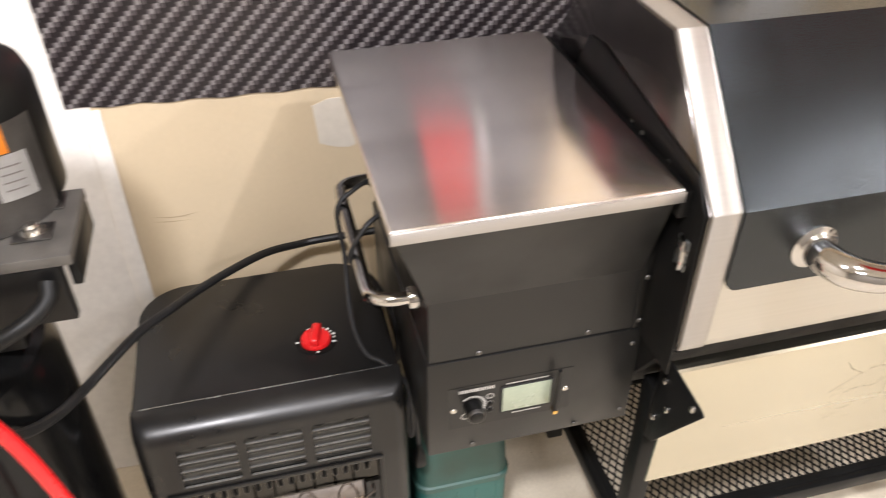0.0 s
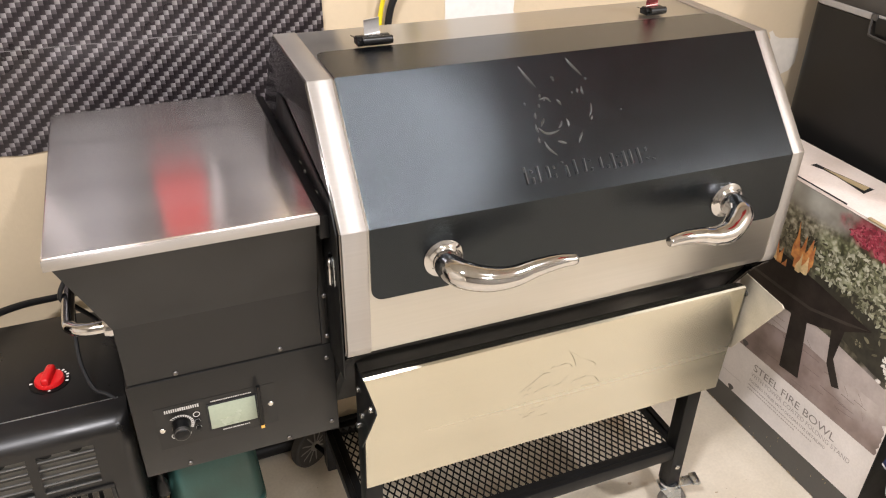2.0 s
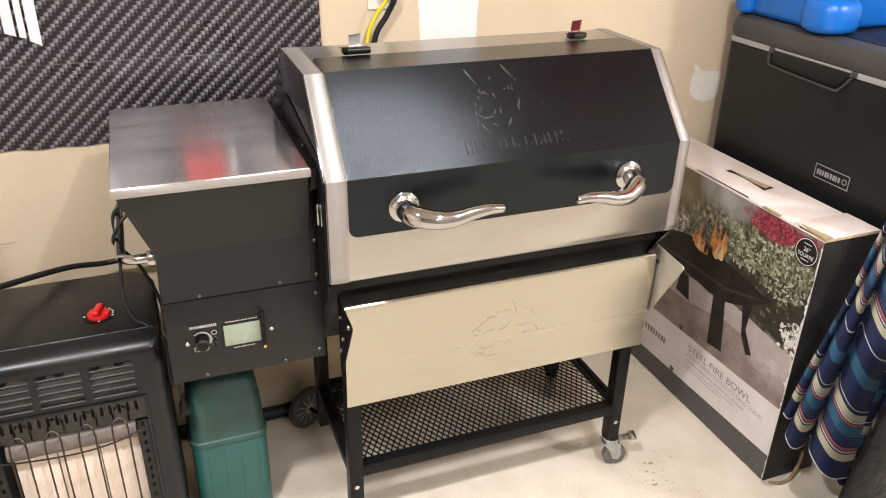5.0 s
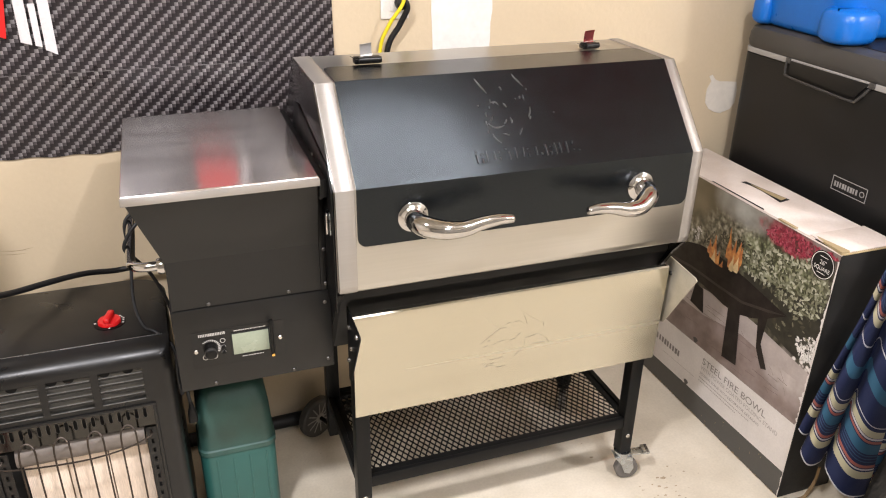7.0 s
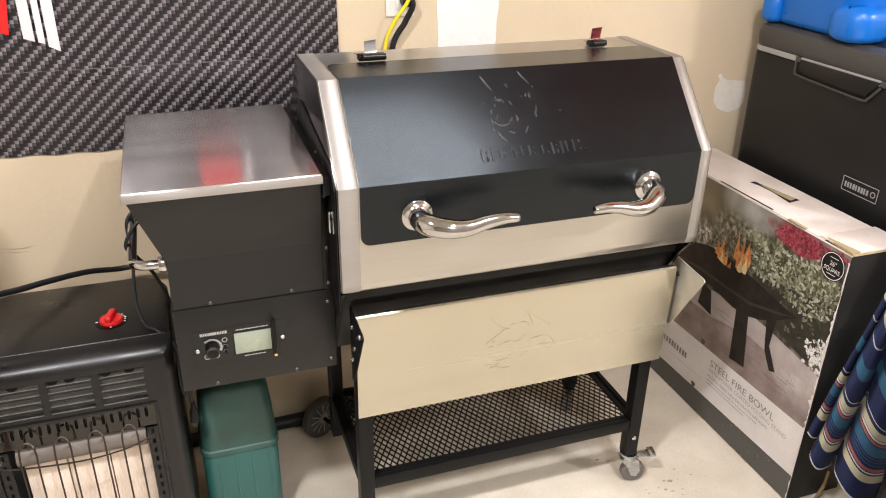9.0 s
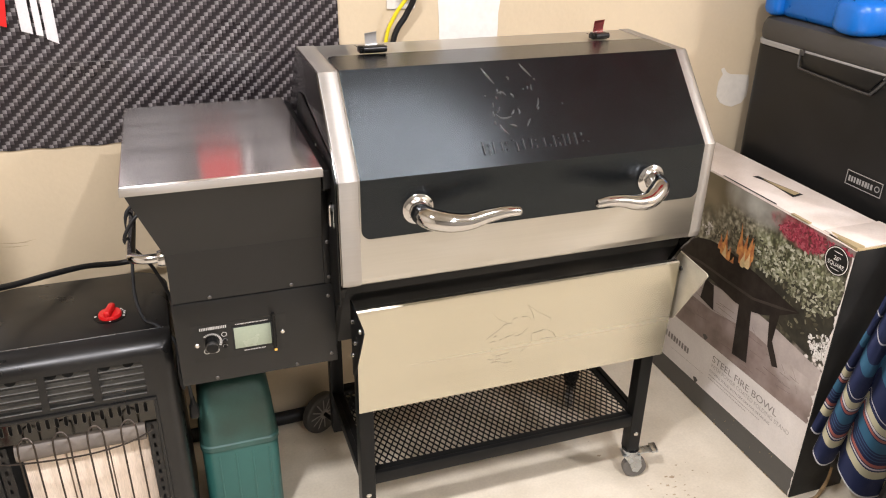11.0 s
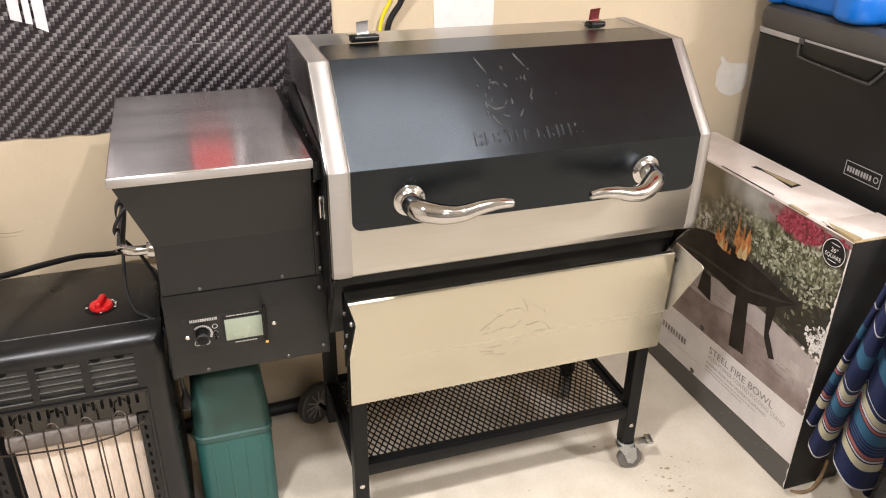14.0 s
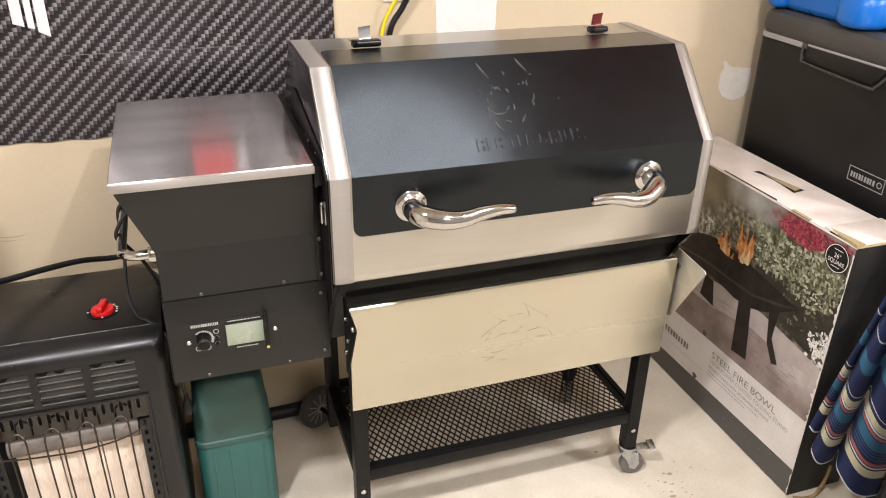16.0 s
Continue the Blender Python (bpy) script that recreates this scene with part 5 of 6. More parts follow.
# ---- green plastic case ----
case = thing("plastic_case", (-0.24, 0.34, 0), "dark green moulded plastic case standing under the hopper", "case")
lowr = [[(x, y, z) for x, y in rounded(-0.335 - i, -0.140 + i, 0.25 - i, 0.45 + i, 0.03)] for z, i in ((0.0, -0.006), (0.006, 0), (0.276, 0.0), (0.284, -0.003))]
cb = part("case_base", loft(lowr), GREEN, case, "green ribbed lower case", 40)
for k in range(4):
    rx = -0.298 + 0.042 * k
    part("rib", box(rx, rx + 0.006, 0.2487, 0.252, 0.02, 0.268, 0.002), GREEN, cb)
upr = [[(x, y, z) for x, y in rounded(-0.335 + i, -0.140 - i, 0.25 + j, 0.45 - i, 0.03)] for z, i, j in ((0.285, -0.003, -0.003), (0.298, -0.003, -0.003), (0.301, 0.001, 0.001), (0.40, 0.006, 0.008), (0.455, 0.014, 0.022), (0.475, 0.026, 0.045), (0.480, 0.036, 0.06))]
part("case_lid", loft(upr), GREEN_WORN_SHADED, case, "worn green domed lid, hopper shade in its colour", 40)
part("case_knob", turned([(0.030, 0.479), (0.030, 0.488), (0.016, 0.494)], (-0.235, 0.335, 0), "z", 24), BLACK_DARK, case, "dark round cap")

# ---- fire bowl carton ----
BX, BY0, BY1, BZ, BD = 1.265, -0.122, 0.560, 0.807, 0.190
BACK, UB = 0.690, -0.127          # the carton's far end; the same in face units
carton = thing("cardboard_carton", (1.36, 0.22, 0), "worn printed carton of a steel fire bowl standing on edge", "box")
part("carton_body", box(BX, BX + BD, BY0, BACK, 0.0, BZ, 0.0025, 2), CARD_DARK, carton, "dark printed card")
# face plane: u along the front from its far end, v up
FACE = Matrix(((0, 0, -1, BX), (-1, 0, 0, BY1), (0, 1, 0, 0), (0, 0, 0, 1)))
W = BY1 - BY0


def ink(name, pts, mt, h, label="", smooth_edge=False):
    if smooth_edge:
        p3 = smooth_path([(a, b, 0) for a, b in pts + pts[:1]], 6)[:-1]
        pts = [(q.x, q.y) for q in p3]
    b = flat_shape(pts, FACE @ Matrix.Translation((0, 0, h)))
    bmesh.ops.triangulate(b, faces=b.faces[:])
    return part(name, b, mt, carton, label, 0)


ink("printed_panel", [(UB, 0.003), (W - 0.003, 0.003), (W - 0.003, 0.094), (UB, 0.075)], CARD_GREY, 0.0006, "grey printed foot band")
ink("printed_panel", [(UB, 0.075), (W - 0.003, 0.094), (W - 0.003, 0.266), (UB, 0.249)], CARD_WHITE, 0.0006, "white printed caption band")
ink("printed_photo", [(UB, 0.249), (W - 0.003, 0.266), (W - 0.003, BZ - 0.003), (UB, BZ - 0.003)], P_PHOTO, 0.0006, "printed garden photograph")
ink("printed_path", [(0.00, 0.46), (0.17, 0.458), (0.38, 0.476), (0.487, 0.468), (0.60, 0.452), (0.678, 0.440), (0.678, 0.398), (0.53, 0.395), (0.40, 0.405), (0.22, 0.372), (0.06, 0.372)], P_PALE, 0.0008, "pale printed paving")
rj = random.Random(8)
joints = bmesh.new()
for k in range(46):
    u0, v0 = rj.uniform(0.0, 0.64), rj.uniform(0.275, 0.425)
    if k % 3:
        du, dv = rj.uniform(0.03, 0.09), rj.uniform(-0.002, 0.008)
    else:
        du, dv = rj.uniform(0.010, 0.022), -rj.uniform(0.012, 0.022)
    if u0 + du > 0.672 or v0 + min(0, dv) < 0.268:
        continue
    merge(joints, flat_shape([(u0, v0), (u0 + du, v0 + dv), (u0 + du, v0 + dv + 0.0010), (u0, v0 + 0.0014)], FACE @ Matrix.Translation((0, 0, 0.0010 + 0.000004 * k))))
tagged(part("printed_joints", joints, P_JOINT, carton, "dark joints of the printed paving", 0), kind="stuff")


def inside(u, v, poly):
    """Whether a point lies in a polygon."""
    hit = False
    for (au, av), (bu, bv) in zip(poly, poly[1:] + poly[:1]):
        if (av > v) != (bv > v) and u < (bu - au) * (v - av) / (bv - av) + au:
            hit = not hit
    return hit


def printed_scatter(name, poly, count, size, slim, material, lift, label, seed):
    """Many small printed leaves or petals over an outline, as one print."""
    r = random.Random(seed)
    us, vs = [p[0] for p in poly], [p[1] for p in poly]
    verts, faces = [], []
    while len(faces) < count:
        u, v = r.uniform(min(us), max(us)), r.uniform(min(vs), max(vs))
        if not inside(u, v, poly):
            continue
        a, l = r.uniform(0, 2 * math.pi), size * r.uniform(0.55, 1.25)
        h = lift + 0.0000022 * len(faces)
        o = len(verts)
        for p, q in ((-1, 0), (-0.45, 0.8), (0.35, 0.75), (1, 0), (0.4, -0.8), (-0.5, -0.7)):
            du, dv = l * p, l * slim * q
            uu, vv = u + du * math.cos(a) - dv * math.sin(a), v + du * math.sin(a) + dv * math.cos(a)
            verts.append(FACE @ Vector((min(uu, 0.6775), min(vv, BZ - 0.0045), h)))
        faces.append(range(o, o + 6))
    me = bpy.data.meshes.new("t")
    me.from_pydata(verts, [], [list(f) for f in faces])
    b = bmesh.new()
    b.from_mesh(me)
    bpy.data.meshes.remove(me)
    return tagged(part(name, b, material, carton, label, 0), kind="stuff")


ink("printed_shade", [(0.36, 0.60), (0.45, 0.62), (0.60, 0.64), (0.676, 0.66), (0.676, 0.545), (0.64, 0.47), (0.60, 0.462), (0.52, 0.482), (0.46, 0.505), (0.40, 0.56)], P_SHADE, 0.0009, "deep printed shade under the shrubs", True)
BUSH = [(0.34, 0.66), (0.40, 0.69), (0.452, 0.722), (0.527, 0.727), (0.60, 0.755), (0.640, 0.715), (0.676, 0.715), (0.676, 0.64), (0.65, 0.60), (0.593, 0.575), (0.534, 0.585), (0.469, 0.600), (0.407, 0.600), (0.36, 0.62)]
printed_scatter("printed_leaves", [(0.16, 0.645), (0.26, 0.69), (0.38, 0.70), (0.42, 0.66), (0.36, 0.60), (0.16, 0.60)], 230, 0.0075, 0.4, P_LEAF_DULL, 0.0010, "dull printed foliage", 21)
printed_scatter("printed_leaves", BUSH, 640, 0.0082, 0.5, P_LEAF, 0.0011, "pale green printed foliage", 22)
printed_scatter("printed_leaves", [(0.45, 0.60), (0.66, 0.66), (0.672, 0.57), (0.62, 0.50), (0.52, 0.51)], 60, 0.010, 0.45, P_LEAF_DULL, 0.00205, "dull printed foliage", 23)
printed_scatter("printed_blossom", [(0.413, 0.768), (0.45, 0.79), (0.52, 0.80), (0.584, 0.795), (0.672, 0.800), (0.676, 0.785), (0.616, 0.779), (0.575, 0.748), (0.534, 0.732), (0.465, 0.740), (0.429, 0.747)], 380, 0.0060, 0.55, P_RED, 0.0012, "red printed blossom", 24)
printed_scatter("printed_blossom", [(0.605, 0.516), (0.655, 0.546), (0.676, 0.54), (0.677, 0.480), (0.645, 0.462), (0.620, 0.480)], 120, 0.0062, 0.6, P_WHITE, 0.0012, "white printed blossom", 25)
printed_scatter("printed_blossom", [(0.10, 0.625), (0.14, 0.655), (0.15, 0.630), (0.13, 0.60)], 26, 0.006, 0.75, P_WHITE, 0.0012, "white printed blossom", 26)
# the bowl on its stand
ink("printed_leg", [(0.163, 0.46), (0.205, 0.46), (0.224, 0.378), (0.152, 0.388)], PRINT_BLACK, 0.0022)
ink("printed_leg", [(0.328, 0.47), (0.382, 0.474), (0.409, 0.296), (0.342, 0.289)], PRINT_BLACK, 0.0022)
ink("printed_leg", [(0.455, 0.50), (0.492, 0.515), (0.488, 0.424), (0.530, 0.359), (0.508, 0.350), (0.474, 0.40)], PRINT_BLACK, 0.0022)
ink("printed_bowl", [(0.003, 0.496), (0.017, 0.466), (0.09, 0.468), (0.138, 0.475), (0.204, 0.472), (0.308, 0.457), (0.37, 0.460), (0.43, 0.480), (0.48, 0.505), (0.558, 0.559), (0.378, 0.586), (0.236, 0.602), (0.155, 0.596), (0.09, 0.578), (0.013, 0.516)], PRINT_BLACK, 0.0024, "printed dark fire bowl")
ink("printed_rim", [(0.004, 0.494), (0.014, 0.486), (0.130, 0.500), (0.265, 0.500), (0.381, 0.503), (0.493, 0.533), (0.556, 0.559), (0.485, 0.540), (0.381, 0.512), (0.265, 0.509), (0.130, 0.509), (0.014, 0.497)], PRINT_IRON, 0.0028)
def tongue(u, v, h, w, lean, mt, lift):
    """One printed lick of flame."""
    ink("printed_flame", [(u - w * 0.5, v), (u - w * 0.55, v + h * 0.3), (u - w * 0.15 + lean * 0.4, v + h * 0.65), (u + lean, v + h), (u + w * 0.25 + lean * 0.5, v + h * 0.6), (u + w * 0.5, v + h * 0.25), (u + w * 0.35, v)], mt, lift, "", True)


for k, (fu, fv, fh, fw, fl) in enumerate(((0.203, 0.588, 0.050, 0.022, -0.006), (0.222, 0.570, 0.090, 0.032, -0.002), (0.243, 0.566, 0.052, 0.020, 0.006), (0.264, 0.562, 0.030, 0.016, 0.004),
                                          (0.288, 0.610, 0.100, 0.024, -0.010), (0.306, 0.585, 0.100, 0.030, 0.004), (0.326, 0.590, 0.095, 0.036, 0.006), (0.338, 0.612, 0.060, 0.022, 0.004))):
    tongue(fu, fv, fh, fw, fl, FLAME, 0.0033 + 0.0001 * k)
    if k in (1, 5, 6):
        tongue(fu + 0.004, fv - 0.006, fh * 0.55, fw * 0.6, fl * 0.4, FLAME_PALE, 0.0043 + 0.00005 * k)
ink("printed_log", [(0.18, 0.556), (0.26, 0.550), (0.35, 0.545), (0.365, 0.556), (0.30, 0.572), (0.24, 0.570), (0.19, 0.582)], PRINT_BLACK, 0.0048)
# badge
BC = (0.632, 0.757)
ring = [(BC[0] + 0.040 * math.cos(2 * math.pi * k / 40), BC[1] + 0.040 * math.sin(2 * math.pi * k / 40)) for k in range(40)]
ink("badge", ring, CARD_DARK, 0.0030, "round dark printed badge")
rg = bmesh.new()
for k in range(40):
    a, c = 2 * math.pi * k / 40, 2 * math.pi * (k + 1) / 40
    merge(rg, flat_shape([(BC[0] + q * math.cos(e), BC[1] + q * math.sin(e)) for q, e in ((0.0375, a), (0.0375, c), (0.0355, c), (0.0355, a))], FACE @ Matrix.Translation((0, 0, 0.0033))))
part("badge_ring", rg, WHITE_INK, carton, smooth=0)


def face_text(text, u, v, size, width, mt, h=0.0012, name="lettering"):
    return lettering(text, size, FACE @ Matrix.Translation((u, v, h)), mt, carton, name, width=width)


face_text("26\"", BC[0] - 0.011, BC[1] + 0.001, 0.017, 0.022, WHITE_INK, 0.0034)
face_text("SQUARE", BC[0] - 0.027, BC[1] - 0.0155, 0.016, 0.054, WHITE_INK, 0.0034)
for dv in (0.022, -0.024):
    ink("badge_rule", [(BC[0] - 0.014, BC[1] + dv), (BC[0] + 0.014, BC[1] + dv), (BC[0] + 0.014, BC[1] + dv + 0.0016), (BC[0] - 0.014, BC[1] + dv + 0.0016)], WHITE_INK, 0.0034)
face_text("STEEL FIRE BOWL", 0.262, 0.208, 0.034, 0.305, INK)
face_text("WITH POWER COATED FOLDING STAND", 0.260, 0.186, 0.020, 0.365, INK_LIGHT)
face_text("FOLDING STAND WITH DECORATIVE DETAILING", 0.260, 0.166, 0.013, 0.290, INK)
for k, v in enumerate((0.152, 0.140)):
    part("caption_line", bars(0.260, v, 0.25 - 0.06 * k, 0.004, 34 - 9 * k, FACE @ Matrix.Translation((0, 0, 0.0012)), 20 + k), INK_LIGHT, carton, "faint unreadable caption line", 0)
part("maker_mark", bars(0.006, 0.158, 0.142, 0.022, 9, FACE @ Matrix.Translation((0, 0, 0.0012)), 31), INK, carton, "row of grey printed bars", 0)
ink("caption_rule", [(0.05, 0.128), (0.235, 0.136), (0.235, 0.1372), (0.05, 0.1292)], INK_LIGHT, 0.0012)
# top: worn white flaps, slots and torn tabs
part("top_flap", box(BX + 0.001, BX + BD - 0.004, BY0 + 0.10, BACK - 0.002, BZ + 0.0006, BZ + 0.0035, 0.001), CARD_TOP, carton, "worn white top flap")
part("top_flap", box(BX + 0.004, BX + BD - 0.002, BY0 + 0.003, BY0 + 0.118, BZ + 0.0042, BZ + 0.0078, 0.001, m=Matrix.Translation((0, 0, 0))), CARD_TOP, carton, "worn white overlapping flap")
part("flap_edge", loft([[(BX + 0.008, -0.004, BZ + 0.0042), (BX + 0.012, -0.004, BZ + 0.0042), (BX + 0.012, -0.004, BZ + 0.0075), (BX + 0.008, -0.004, BZ + 0.0075)], [(BX - 0.002, BY0 + 0.002, BZ + 0.0005), (BX + 0.022, BY0 + 0.002, BZ + 0.0005), (BX + 0.022, BY0 + 0.002, BZ + 0.0110), (BX - 0.002, BY0 + 0.002, BZ + 0.0090)]]), CARD_RAW, carton, "torn raw cardboard edge")
part("flap_edge", box(BX + 0.003, BX + BD - 0.003, BY0 - 0.001, BY0 + 0.004, BZ + 0.0003, BZ + 0.0041, 0.0008), CARD_RAW, carton, "torn raw cardboard edge")
TOPC = Matrix.Translation((0, 0, BZ + 0.0038))
# Hand hole and tab slot are flat patches, their inner shade painted black.
part("hand_slot", flat_shape([(1.350, 0.380), (1.371, 0.380), (1.376, 0.335), (1.384, 0.290), (1.396, 0.215), (1.352, 0.207), (1.357, 0.25), (1.362, 0.30), (1.360, 0.345)], TOPC), BEZEL_AND_SHADE, carton, "flat black patch for the shaded hand hole", 0)
part("hand_tab", flat_shape([(1.366, 0.351), (1.373, 0.320), (1.382, 0.270), (1.390, 0.225), (1.366, 0.218), (1.362, 0.269)], Matrix.Translation((0, 0, BZ + 0.0044)), 0.001), CARD_RAW, carton, "bent raw card tab", 0)
part("tab_slot", flat_shape([(1.2675, 0.415), (1.274, 0.412), (1.2755, 0.183), (1.2675, 0.175)], TOPC), BEZEL_AND_SHADE, carton, "", 0)
part("torn_tab", box(BX - 0.004, BX + 0.006, 0.043, 0.110, BZ + 0.0034, BZ + 0.0068, 0.0008), CARD_RAW, carton, "torn tab of raw cardboard")
for cu, cv, mt in ((0.210, 0.268, CARD_GREY), (0.201, 0.092, CARD_GREY)):
    ink("chip", [(cu + 0.011 * math.cos(a) * (1 + 0.3 * math.sin(3 * a)), cv + 0.010 * math.sin(a)) for a in np.linspace(0, 2 * math.pi, 13)[:-1]], mt, 0.0012, "torn chip in the print")
rw = random.Random(11)
strip = bmesh.new()
EDGE = FACE @ Matrix.Translation((0, 0, 0.0040))
side = []
for k in range(81):
    wear = max(0, rw.gauss(0.0022, 0.0020)) * (1.6 if 20 < k < 66 else 0.8)
    v_ = 0.005 + 0.0098 * k
    side.append([strip.verts.new(EDGE @ Vector((u, v_, 0))) for u in (W - 0.0006, W - 0.0018 - wear)])
for p, q in zip(side, side[1:]):
    strip.faces.new((p[0], q[0], q[1], p[1]))
part("worn_edge", strip, CARD_WHITE, carton, "scuffed pale corner edge", 0)
part("top_edge", box(BX - 0.0014, BX + 0.0040, BY0 + 0.002, BACK - 0.001, BZ - 0.0022, BZ + 0.0004, 0.0006), CARD_TOP, carton, "worn pale top edge")
for k in range(44):
    u = 0.01 + 0.65 * rw.random()
    w_, h_ = rw.uniform(0.004, 0.020), rw.uniform(0.001, 0.007)
    ink("scuff", [(u, 0.001), (u + w_, 0.001), (u + w_ * 0.7, h_), (u + w_ * 0.2, h_ * 0.8)], CARD_RAW, 0.0011)
for k in range(10):
    u, v_ = 0.30 + 0.34 * rw.random(), 0.015 + 0.07 * rw.random()
    ink("scuff", [(u, v_), (u + 0.002, v_ - 0.001), (u + rw.uniform(-0.004, 0.008), v_ + rw.uniform(0.003, 0.010))], CARD_RAW, 0.0012)

# ---- cooler on a crate, blue tub on top ----
crate = tagged(part("storage_crate", box(1.50, 2.02, -0.12, 0.66, 0.0, 0.60, 0.01, 3), BLACK_DARK), "plain dark plastic crate carrying the cooler", "crate")
cooler = thing("cooler", (1.75, 0.28, 0.60), "large black hard cooler with charcoal lid and pale seam", "cooler")


def slab(x0, x1, y0, y1, r, levels):
    return loft([[(x, y, z) for x, y in rounded(x0 - i, x1 + i, y0 - i, y1 + i, r)] for z, i in levels])


part("cooler_body", slab(1.505, 1.98, -0.10, 0.660, 0.038, ((0.602, -0.012), (0.62, -0.004), (0.86, -0.002), (1.150, 0.0), (1.153, -0.003))), COOLER, cooler, "black textured plastic body", 40)
part("cooler_seam", slab(1.502, 1.984, -0.104, 0.664, 0.045, ((1.1535, -0.002), (1.1555, 0.0), (1.1680, 0.0), (1.170, -0.002))), LIGHT_GREY, cooler, "pale grey rim", 40)
part("cooler_lid", slab(1.500, 1.986, -0.106, 0.666, 0.055, ((1.1705, -0.004), (1.176, -0.001), (1.190, 0.001), (1.215, 0.0), (1.232, -0.006), (1.240, -0.020))), COOLER_LID, cooler, "charcoal lid", 40)
part("lid_mat", slab(1.560, 1.93, -0.06, 0.62, 0.03, ((1.2402, 0.0), (1.2415, 0.0), (1.2420, -0.002))), COOLER, cooler, "dark ribbed panel in the lid's top", 40)
part("cooler_handle", tube([(1.500, 0.452, 1.160), (1.4965, 0.447, 1.128), (1.4955, 0.430, 1.118), (1.495, 0.31, 1.112), (1.4955, 0.185, 1.1075), (1.4965, 0.163, 1.115), (1.500, 0.133, 1.153)], 0.0042, 12, flat=0.75), RIM_GREY, cooler, "charcoal carry handle")
part("handle_recess", prism([(0.178, 1.117), (0.432, 1.123), (0.440, 1.1645), (0.138, 1.1645)], 1.4990, 1.5045, 0.001), COOLER, cooler, "shallow pocket behind the handle")
for ky in (0.446, 0.128):
    part("handle_pivot", box(1.4975, 1.5030, ky - 0.010, ky + 0.010, 1.1545, 1.1710, 0.002), RIM_GREY, cooler, "grey handle pivot")
LOGO = Matrix(((0, 0, -1, 1.5035), (-1, 0, 0, 0.182), (0, 1, 0, 0.848), (0, 0, 0, 1)))
for a, c, d, e in ((0.0, 0.126, 0.0, 0.002), (0.0, 0.126, 0.040, 0.042), (0.0, 0.002, 0.002, 0.040), (0.124, 0.126, 0.002, 0.040)):
    part("plate_edge", flat_shape([(a, d), (c, d), (c, e), (a, e)], LOGO, 0.001), LIGHT_GREY, cooler, "pale outline of a maker's plate", 0)
part("maker_bars", bars(0.008, 0.012, 0.088, 0.016, 9, LOGO @ Matrix.Translation((0, 0, 0.0008)), 9), LIGHT_GREY, cooler, "pale bars", 0)
rg = bmesh.new()
for k in range(24):
    a, c = 2 * math.pi * k / 24, 2 * math.pi * (k + 1) / 24
    merge(rg, flat_shape([(0.110 + q * math.cos(e), 0.021 + q * math.sin(e)) for q, e in ((0.009, a), (0.009, c), (0.006, c), (0.006, a))], LOGO @ Matrix.Translation((0, 0, 0.0008))))
part("maker_ring", rg, LIGHT_GREY, cooler, "", 0)

tub = thing("blue_tub", (1.75, 0.25, 1.24), "bright blue moulded plastic tub resting on the cooler", "tub")
part("tub_body", slab(1.522, 2.02, 0.300, 0.636, 0.06, ((1.243, -0.016), (1.249, -0.006), (1.262, 0.0), (1.40, 0.006), (1.55, 0.012), (1.555, 0.006))), BLUE, tub, "blue plastic shell", 40)
foot = ((1.242, -0.022), (1.245, -0.012), (1.252, -0.004), (1.264, 0.0), (1.305, 0.0), (1.322, -0.003), (1.332, -0.010), (1.337, -0.022))
part("tub_foot", slab(1.484, 1.625, 0.236, 0.372, 0.050, foot), BLUE, tub, "rounded corner foot", 60)
part("tub_foot", slab(1.496, 1.570, 0.582, 0.652, 0.026, foot), BLUE, tub, "rounded corner foot", 60)

# ---- striped cloth ----
cloth = thing("striped_cloth", (1.40, -0.25, 0.2), "navy cloth striped teal, cream and coral, hanging in folds", "cloth")
# the hem and the gathered top, fold by fold: near edge, far edge of each
HEM = ((1.228, -0.160, 0.297), (1.298, -0.150, 0.260), (1.202, -0.205, 0.263), (1.320, -0.185, 0.176), (1.266, -0.240, 0.217), (1.427, -0.270, 0.095), (1.388, -0.262, 0.081), (1.440, -0.262, 0.055), (1.425, -0.285, 0.060))
TOP = ((1.444, -0.169, 1.02), (1.471, -0.158, 1.02), (1.455, -0.180, 1.02), (1.500, -0.165, 1.02), (1.507, -0.181, 1.02), (1.569, -0.178, 1.02), (1.600, -0.166, 1.02), (1.640, -0.160, 1.02), (1.66, -0.18, 1.02))


def folded(points):
    """A line over all the folds: each one a rounded roll towards the room, tucked back behind the next."""
    out = []
    for k, (a, c) in enumerate(zip(points, points[1:])):
        a, c = Vector(a), Vector(c)
        for i in range(14):
            t = i / 14
            bow = math.sin(math.pi * t)
            if k % 2 == 0:
                out.append(a.lerp(c, t) + Vector((-0.8, -0.6, 0)) * 0.30 * (c - a).length * bow)
            else:
                out.append(a.lerp(c, t) + Vector((0.8, 0.6, 0)) * (0.050 + 0.12 * (c - a).length) * bow)
    out.append(Vector(points[-1]))
    return [out[0]] + [(p + q * 2 + r_) / 4 for p, q, r_ in zip(out, out[1:], out[2:])] + [out[-1]]


